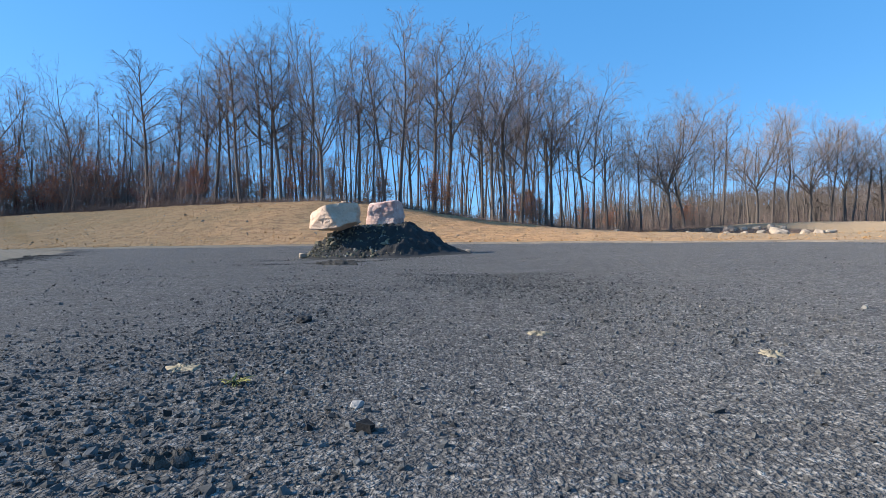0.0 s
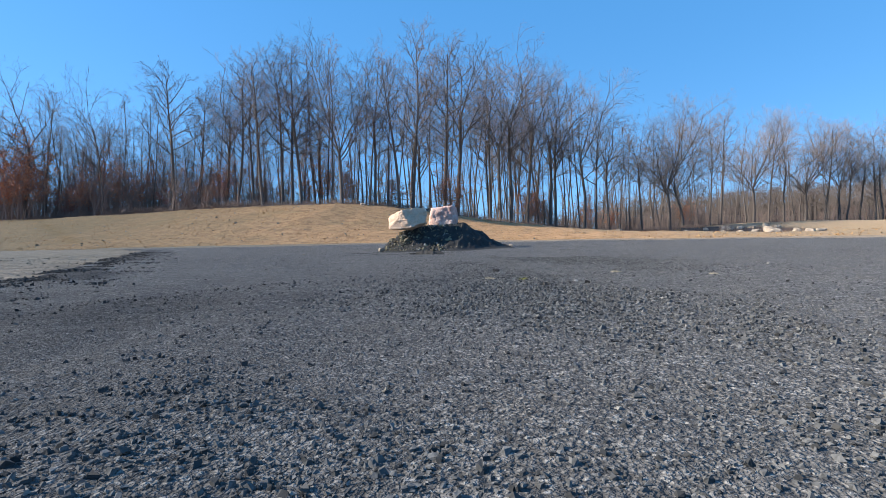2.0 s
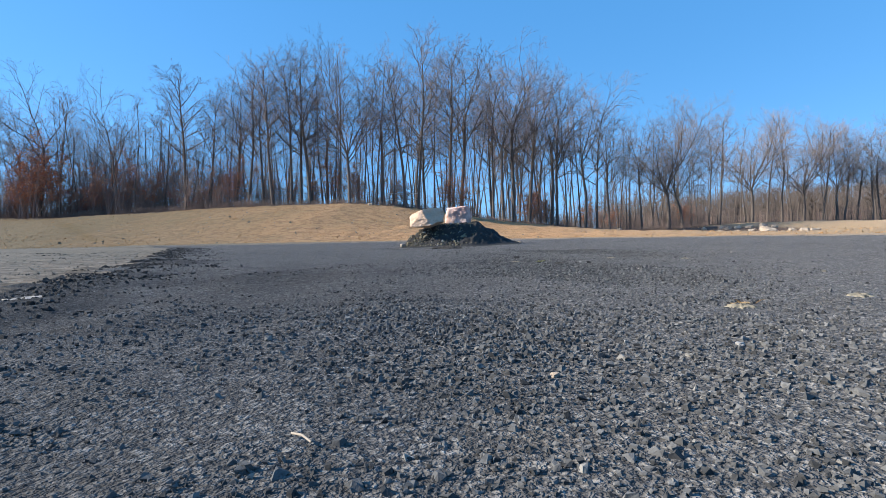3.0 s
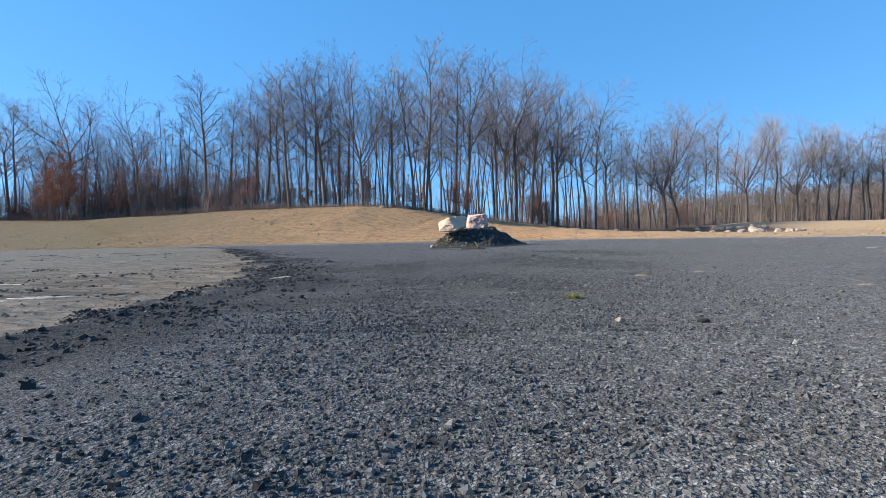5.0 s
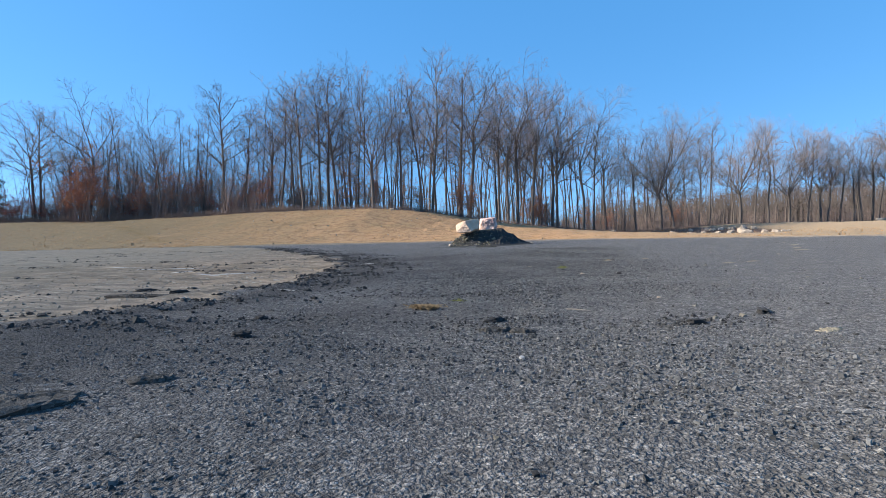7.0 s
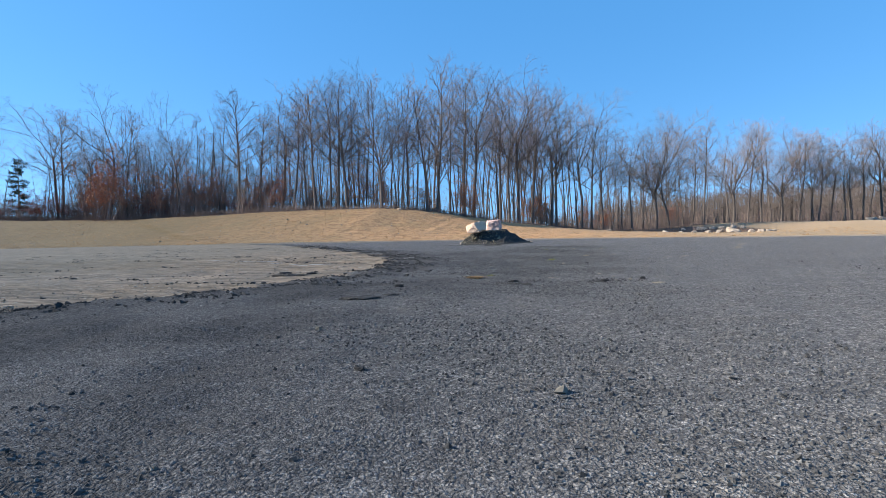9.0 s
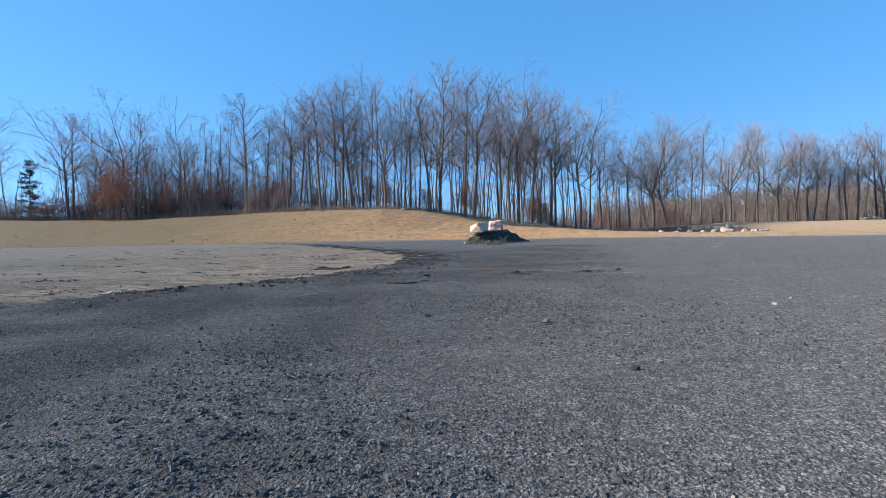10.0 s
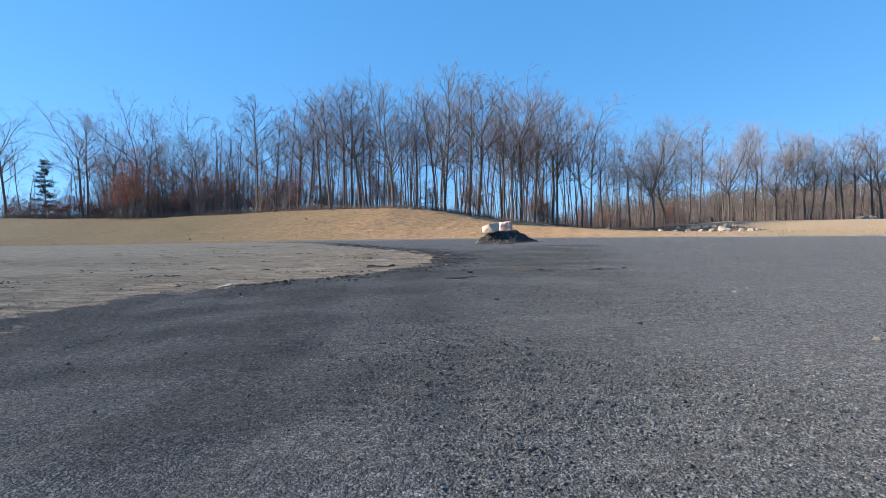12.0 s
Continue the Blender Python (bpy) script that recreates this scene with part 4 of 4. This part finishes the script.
def evergreen(x, y, tall):
    rng = random.Random(77)
    wood, needles = Tubes(), Tubes()
    wood.tube([Vector((0, 0, -0.2)), Vector((0.1, 0, tall * 0.5)), Vector((0, 0.1, tall))], [0.16, 0.11, 0.02], 6)
    z = 1.2
    while z < tall - 0.2:
        reach = (0.35 + 0.5 * rng.random()) * (0.5 + 0.5 * (1 - z / tall)) * tall * 0.30
        for k in range(rng.choice((2, 3, 3, 4))):
            w = rng.uniform(0, 6.28)
            tip = Vector((math.cos(w) * reach, math.sin(w) * reach, z + reach * 0.18))
            wood.tube([Vector((0.05, 0, z)), tip], [0.035, 0.01], 3)
            for c in range(75):
                t = rng.uniform(0.25, 1.0)
                p = Vector((0.05, 0, z)).lerp(tip, t) + Vector((rng.gauss(0, 0.17), rng.gauss(0, 0.17), rng.gauss(0, 0.14)))
                needles.leaf(rng, p, rng.uniform(0.07, 0.13))
        z += rng.uniform(0.3, 0.6)
    tree = tagged(new("evergreen_tree"), "ragged dark green conifer with gaps between its boughs", "tree")
    part("trunk", wood.data("trunk", BARK), tree)
    part("crown", needles.data("crown", NEEDLES, False), tree)
    tree.matrix_basis = pose(x, y, height(x, y), 0, 0, 40)


evergreen(-82.3, 64.2, 10.2)


def pipe_fence():
    fence = tagged(new("fence"), "weathered grey two-rail pipe fence on the wooded hill", "fence")
    for x in (-15.7, -14.3, -12.9, -11.5):
        z = height(x, 67.7)
        t = Tubes()
        t.tube([Vector((x, 67.7, z - 0.2)), Vector((x, 67.7, 6.1))], [0.05, 0.05], 8)
        part("post", t.data("post", GALVANISED), fence)
    for z in (5.2, 6.0):
        t = Tubes()
        t.tube([Vector((-15.8, 67.62, z)), Vector((-11.4, 67.62, z - 0.05))], [0.045, 0.045], 8)
        part("rail", t.data("rail", GALVANISED), fence)


pipe_fence()


# ---- small things on the yard ----
def patch(name, x, y, rx, ry, thick, turn, seed, material, label, category):
    """A thin uneven spill with a ragged outline, lying on the ground."""
    rng = random.Random(seed)
    rings, spokes = 6, 40
    wob = [rng.uniform(0, 6.28) for k in range(4)]
    verts, faces = [], []
    c, s = math.cos(radians(turn)), math.sin(radians(turn))
    for i in range(rings + 1):
        for k in range(spokes):
            w = 2 * math.pi * k / spokes
            edge = 1 + 0.2 * math.sin(2 * w + wob[0]) + 0.16 * math.sin(5 * w + wob[1]) + 0.12 * math.sin(11 * w + wob[2]) + rng.uniform(-0.22, 0.22)
            f = i / rings * edge
            px, py = rx * f * math.cos(w), ry * f * math.sin(w)
            qx, qy = x + px * c - py * s, y + px * s + py * c
            z = thick * (1 - (i / rings) ** 2) * rng.uniform(-0.6, 1.3) + 0.003 - (0.03 if i == rings else 0)
            verts.append((qx, qy, z))
    verts = np.array(verts)
    verts[:, 2] += land(verts[:, 0], verts[:, 1])
    verts = verts.tolist()
    for i in range(rings):
        for k in range(spokes):
            k2 = (k + 1) % spokes
            faces.append((i * spokes + k, i * spokes + k2, (i + 1) * spokes + k2, (i + 1) * spokes + k))
    return tagged(new(name, mesh_from(name, verts, faces, material, True)), label, category)


for n, (x, y, rx, ry) in enumerate(((-1.01, 4.10, 0.07, 0.06), (0.49, 4.85, 0.06, 0.05), (1.44, 4.44, 0.06, 0.05), (0.01, -0.29, 0.08, 0.07), (0.88, 0.11, 0.10, 0.07))):
    tagged(patch("dirt_patch", x, y, rx, ry, 0.012, 15 * n, 60 + n, PALE_DIRT, "small spill of pale sandy dirt on dark gravel", "dirt"), group="pale dirt spills")
for n, (x, y, rx, ry, turn) in enumerate(((-9.79, 0.35, 0.42, 0.05, 4), (-10.49, 0.23, 0.35, 0.04, 8), (-7.53, -1.25, 0.34, 0.06, 6), (-8.08, -1.40, 0.26, 0.035, 3), (-9.00, -0.71, 0.3, 0.035, 9), (-11.87, 1.24, 0.5, 0.04, 0), (-4.85, -5.12, 0.24, 0.014, 8), (-5.34, 0.84, 0.16, 0.05, 12), (-9.04, -9.67, 0.25, 0.08, 5))):
    tagged(patch("frost_streak", x, y, rx, ry, 0.010, turn, 80 + n, ICE, "thin white streak of frost on bare soil", "frost"), group="frost streaks")


def straw_clump(x, y, wide, seed, label, blades=260, material=STRAW, rise=0.05):
    rng = random.Random(seed)
    t = Tubes()
    for k in range(blades):
        p = Vector((x + rng.gauss(0, wide * 0.38), y + rng.gauss(0, wide * 0.16), 0))
        p.z = height(p.x, p.y) + rng.uniform(0, rise * 0.5)
        d = Vector((rng.gauss(0, 1), rng.gauss(0, 1), rng.uniform(-0.3, 0.35))).normalized()
        length = rng.uniform(0.02, 0.07)
        mid = p + d * length * 0.5 + Vector((0, 0, rise * 0.3))
        t.tube([p, mid, p + d * length], [0.0022, 0.003, 0.001], 3)
    return tagged(new("straw_clump", t.data("straw_clump", material, False)), label, "debris", kind="stuff")


straw_clump(-2.97, -6.79, 0.14, 1, "clump of matted brown straw and roots on gravel", 380, STRAW, 0.05)
straw_clump(-2.72, -6.30, 0.06, 2, "small tuft of dull green weed in gravel", 40, GREEN, 0.02)
straw_clump(-1.22, -2.57, 0.08, 3, "small bright green weed growing in gravel", 90, GREEN, 0.05)
straw_clump(0.06, -0.22, 0.09, 4, "wisp of dry straw on gravel", 16, STRAW, 0.02)
straw_clump(-0.67, 3.89, 0.07, 5, "sparse yellowed weed in gravel", 25, GREEN, 0.015)


def stick(points, r, label):
    t = Tubes()
    pts = [Vector((x, y, height(x, y) + z)) for x, y, z in points]
    t.tube(pts, [r * f for f in (1, 0.95, 0.8, 0.5)[:len(pts)]], 6)
    return tagged(new("stick", t.data("stick", DEAD_WOOD)), label, "stick")


stick(((-1.79, -6.92, 0.012), (-1.73, -6.95, 0.016), (-1.67, -6.97, 0.014), (-1.61, -6.98, 0.012)), 0.0038, "thin bleached stick lying on gravel")
stick(((-1.76, -2.18, 0.012), (-1.73, -2.20, 0.015), (-1.70, -2.23, 0.012)), 0.003, "short broken reddish stick lying on gravel")


def clods():
    for n, (x, y, sx, sy, sz) in enumerate(((-4.04, -7.95, 0.14, 0.09, 0.06), (-1.05, -7.66, 0.15, 0.09, 0.05), (-2.37, -7.45, 0.18, 0.09, 0.06), (-0.37, -7.13, 0.20, 0.10, 0.05),
                                            (-0.92, 5.22, 0.14, 0.09, 0.05), (-2.66, 11.93, 0.30, 0.16, 0.10), (-2.95, 11.50, 0.22, 0.14, 0.06), (-3.48, -12.34, 0.07, 0.05, 0.04), (-4.21, -7.29, 0.12, 0.08, 0.05),
                                            (-7.19, -4.50, 0.3, 0.12, 0.05), (-6.48, -4.83, 0.24, 0.1, 0.05))):
        ob = rock("clod", (sx * 0.75, sy * 0.75, sz * 0.8), 40 + n, CLODS, "black lump of broken asphalt on the gravel", 6, 0.7)
        tagged(ob, category="clod", group="asphalt lumps")
        ob.matrix_world = pose(x, y, height(x, y) + sz * 0.2, 0, 0, 23 * n)


clods()


def asphalt_plate(x, y, long, deep, thick, turn, lean, seed):
    """A broken plate of old crust with a ragged rim, one edge lifted off the ground."""
    rng = random.Random(seed)
    bm = bmesh.new()
    spokes = 22
    rim = []
    for k in range(spokes):
        w = 2 * math.pi * k / spokes
        f = 1 + 0.16 * math.sin(2 * w + seed) + 0.12 * math.sin(5 * w + 2.1 * seed) + rng.uniform(-0.13, 0.13)
        rim.append((0.5 * long * f * math.cos(w), 0.5 * deep * f * math.sin(w)))
    rings = []
    for grow, z in ((1.0, -0.6), (1.04, 0.0), (0.97, 0.36), (0.85, 0.45), (0.68, 0.5), (0.5, 0.52), (0.34, 0.5), (0.18, 0.5)):
        rings.append([bm.verts.new((px * grow * rng.uniform(0.95, 1.05), py * grow * rng.uniform(0.95, 1.05), thick * (z + rng.uniform(-0.3, 0.3)))) for px, py in rim])
    for low, high in zip(rings, rings[1:]):
        for k in range(spokes):
            bm.faces.new((low[k], low[(k + 1) % spokes], high[(k + 1) % spokes], high[k]))
    bm.faces.new(rings[-1])
    bm.faces.new(rings[0][::-1])
    me = bpy.data.meshes.new("asphalt_plate")
    bm.to_mesh(me)
    bm.free()
    me.materials.append(CRUST)
    ob = tagged(new("asphalt_plate", me), "broken plate of old grey asphalt lifted from the gravel", "clod", "broken asphalt plates")
    ob.matrix_world = pose(x, y, height(x, y) + 0.2 * thick, lean, 0, turn)


for n, (x, y, long, deep, thick, turn, lean) in enumerate(((-2.38, -7.81, 0.19, 0.11, 0.03, 12, -6), (-4.25, -9.36, 0.50, 0.24, 0.03, 16, -4), (-3.96, -8.98, 0.20, 0.11, 0.025, 10, -5),
                                                          (-2.2, -7.86, 0.14, 0.09, 0.03, -25, -5), (-2.50, 11.20, 0.60, 0.20, 0.09, -14, 4), (-6.67, -5.30, 0.70, 0.12, 0.04, 3, 0), (-0.50, 3.25, 0.09, 0.07, 0.03, 30, -8))):
    asphalt_plate(x, y, long, deep, thick, turn, lean, 500 + n)
white = rock("stone", (0.13, 0.11, 0.10), 55, FIELD_ROCK, "small tan stone at the foot of the heap")
white.matrix_world = pose(-0.33, 15.11, height(-0.33, 15.11) + 0.05)
lump = rock("stone", (0.17, 0.15, 0.13), 56, FIELD_ROCK, "tan stone under the overhanging boulder")
lump.matrix_world = pose(-4.39, 14.41, height(-4.39, 14.41) + 0.07, 0, 0, 30)


def turf():
    """Dry grass standing out of the bank."""
    r = np.random.RandomState(71)
    n = 42000
    xs = r.uniform(-70, 45, n)
    edge, line = np.interp(xs, *EDGE), np.interp(xs, *TREE_LINE)
    ys = edge + (line - edge) * r.uniform(0.03, 1.0, n) ** 1.2
    keep = r.uniform(0, 1, n) < 0.55 + 0.45 * waves(xs, ys, 72, 1.1)
    xs, ys = xs[keep], ys[keep]
    n = len(xs)
    big = r.uniform(0, 1, n) < 0.10
    tall, w = np.where(big, r.uniform(0.05, 0.11, n), r.uniform(0.025, 0.075, n)), r.uniform(0, 6.28, n)
    half = np.where(big, r.uniform(0.05, 0.10, n), r.uniform(0.02, 0.045, n))
    z = land(xs, ys)
    lean = r.normal(0, 0.06, (n, 2))
    a = np.stack([xs - np.cos(w) * half, ys - np.sin(w) * half, z - 0.02], 1)
    b = np.stack([xs + np.cos(w) * half, ys + np.sin(w) * half, z - 0.02], 1)
    d = np.stack([xs - np.sin(w) * half, ys + np.cos(w) * half, z - 0.02], 1)
    t = np.stack([xs + lean[:, 0], ys + lean[:, 1], z + tall], 1)
    verts = np.stack([a, b, d, t], 1).reshape(-1, 3)
    tri = np.array([(0, 1, 3), (1, 2, 3), (2, 0, 3)])
    faces = (tri[None] + 4 * np.arange(n)[:, None, None]).reshape(-1, 3)
    tagged(new("grass", mesh_from_arrays("grass", verts, faces, TURF_BLADES)), "short dry brown grass tufts on the bank", "grass", kind="stuff")


turf()


def inner_woods():
    """The crowd of thinner stems further inside the wood."""
    rng = random.Random(37)
    t = Tubes()
    for n in range(430):
        x = rng.uniform(-104, -25) if n % 2 == 0 else rng.uniform(-30, 62)
        y = float(np.interp(x, *TREE_LINE)) + rng.uniform(3, 66)
        sky = float(np.interp(x, (-95, -60, -45, -30, -16, 5, 18, 25, 40, 70, 125), (18, 18, 18, 20, 22, 24, 23, 19, 21, 23, 23)))
        p = Vector((x, y, height(x, y) - 0.3))
        tall = (sky - p.z) * rng.uniform(0.55, 0.95)
        r0 = rng.uniform(0.06, 0.15)
        d = Vector((rng.gauss(0, 0.05), rng.gauss(0, 0.05), 1))
        pts = [p.copy()]
        for i in range(6):
            d = d + Vector((rng.gauss(0, 0.05), rng.gauss(0, 0.05), 0))
            p = p + d.normalized() * tall / 6
            pts.append(p.copy())
        t.tube(pts, [r0 * f for f in (1, 0.9, 0.78, 0.64, 0.5, 0.34, 0.12)], 4)
        for b in range(rng.randint(5, 10)):
            f = rng.uniform(2.2, 5.9)
            i = int(f)
            q = pts[i].lerp(pts[i + 1], f - i)
            out = Vector((rng.gauss(0, 1), rng.gauss(0, 1), rng.uniform(0.4, 2.0))).normalized()
            end = q + out * tall * rng.uniform(0.06, 0.16)
            t.tube([q, end], [r0 * 0.3, 0.012], 3)
            for c in range(4):
                start = q.lerp(end, rng.uniform(0.3, 1))
                t.spike(start, start + (out + Vector((rng.gauss(0, 0.7), rng.gauss(0, 0.7), rng.gauss(0.3, 0.5)))).normalized() * rng.uniform(0.5, 1.3), 0.016)
    tagged(new("inner_woods", t.data("inner_woods", BARK, False)), "crowd of slender bare grey-brown stems inside the wood", "woods", kind="stuff")


inner_woods()


def far_woods():
    """The bare woods on the low ridge, far behind the first trees."""
    rng = random.Random(91)
    t = Tubes()
    for k in range(3800):
        y = rng.uniform(150, 390)
        x = y * rng.uniform(0.2, 1.15)
        z = height(x, y)
        tall = rng.uniform(7, 13)
        foot, tip = Vector((x, y, z - 0.3)), Vector((x + rng.gauss(0, 0.6), y, z + tall))
        t.spike(foot, tip, rng.uniform(0.10, 0.2))
        for b in range(7):
            q = foot.lerp(tip, rng.uniform(0.35, 0.95))
            t.spike(q, q + Vector((rng.gauss(0, 1.4), rng.gauss(0, 1.4), rng.uniform(0.8, 2.8))), 0.09)
    tagged(new("far_woods", t.data("far_woods", FAR_WOOD, False)), "distant dim grey-brown bare woods on a low ridge", "woods", kind="stuff")


far_woods()


# ---- single stones ----
def single_stones():
    for n, (x, y, size, mat, label) in enumerate(((-15.61, 56.54, 0.55, FIELD_ROCK, "pale stone lying on the crest of the bank"), (-1.09, -3.66, 0.055, FIELD_ROCK, "pale grey cobble on dark gravel"),
                                                  (-0.17, 3.67, 0.035, ICE, "small white pebble on dark gravel"), (-0.05, -12.02, 0.05, FIELD_ROCK, "pale grey cobble on dark gravel"),
                                                  (-0.59, -3.74, 0.06, CLODS, "black asphalt chunk on gravel"), (-2.04, -14.35, 0.05, CLODS, "black asphalt chunk on gravel"),
                                                  (-8.85, -9.36, 0.12, FIELD_ROCK, "pale stone at the edge of the soil"), (-5.79, -5.80, 0.14, FIELD_ROCK, "pale grey stone in the churned edge"),
                                                  (-2.25, -8.58, 0.03, ICE, "small white pebble on dark gravel"), (-0.84, -6.24, 0.035, FIELD_ROCK, "pale pebble on dark gravel"),
                                                  (-1.16, -1.67, 0.026, FIELD_ROCK, "grey cobble on dark gravel"), (-0.46, -1.29, 0.03, ICE, "small white pebble on dark gravel"))):
        ob = rock("stone", (size, size * 0.8, size * 0.6), 120 + n, mat, label, 5, 0.25)
        ob.matrix_world = pose(x, y, height(x, y) + size * 0.14, 0, 0, 40 * n)
    r = np.random.RandomState(57)
    xs = r.uniform(-62, 12, 320)
    edge, line = np.interp(xs, *EDGE), np.interp(xs, *TREE_LINE)
    ys = edge + (line - edge) * r.uniform(0.02, 0.95, 320)
    stone_field("bank_stones", xs, ys, np.clip(np.exp(r.normal(math.log(0.07), 0.5, 320)), 0.03, 0.25), SOIL_STONES, "small pale stones scattered over the grassy bank", 58, 0.2)


single_stones()
for n, (x, y, rx, ry) in enumerate(((1.80, -1.67, 0.10, 0.05), (2.35, -1.41, 0.12, 0.04), (-0.37, -7.89, 0.10, 0.05), (5.54, 2.68, 0.25, 0.10), (7.34, 6.25, 0.3, 0.12), (6.29, 4.25, 0.2, 0.1))):
    tagged(patch("dirt_patch", x, y, rx, ry, 0.010, 11 * n, 160 + n, PALE_DIRT, "small spill of pale sandy dirt on dark gravel", "dirt"), group="pale dirt spills")
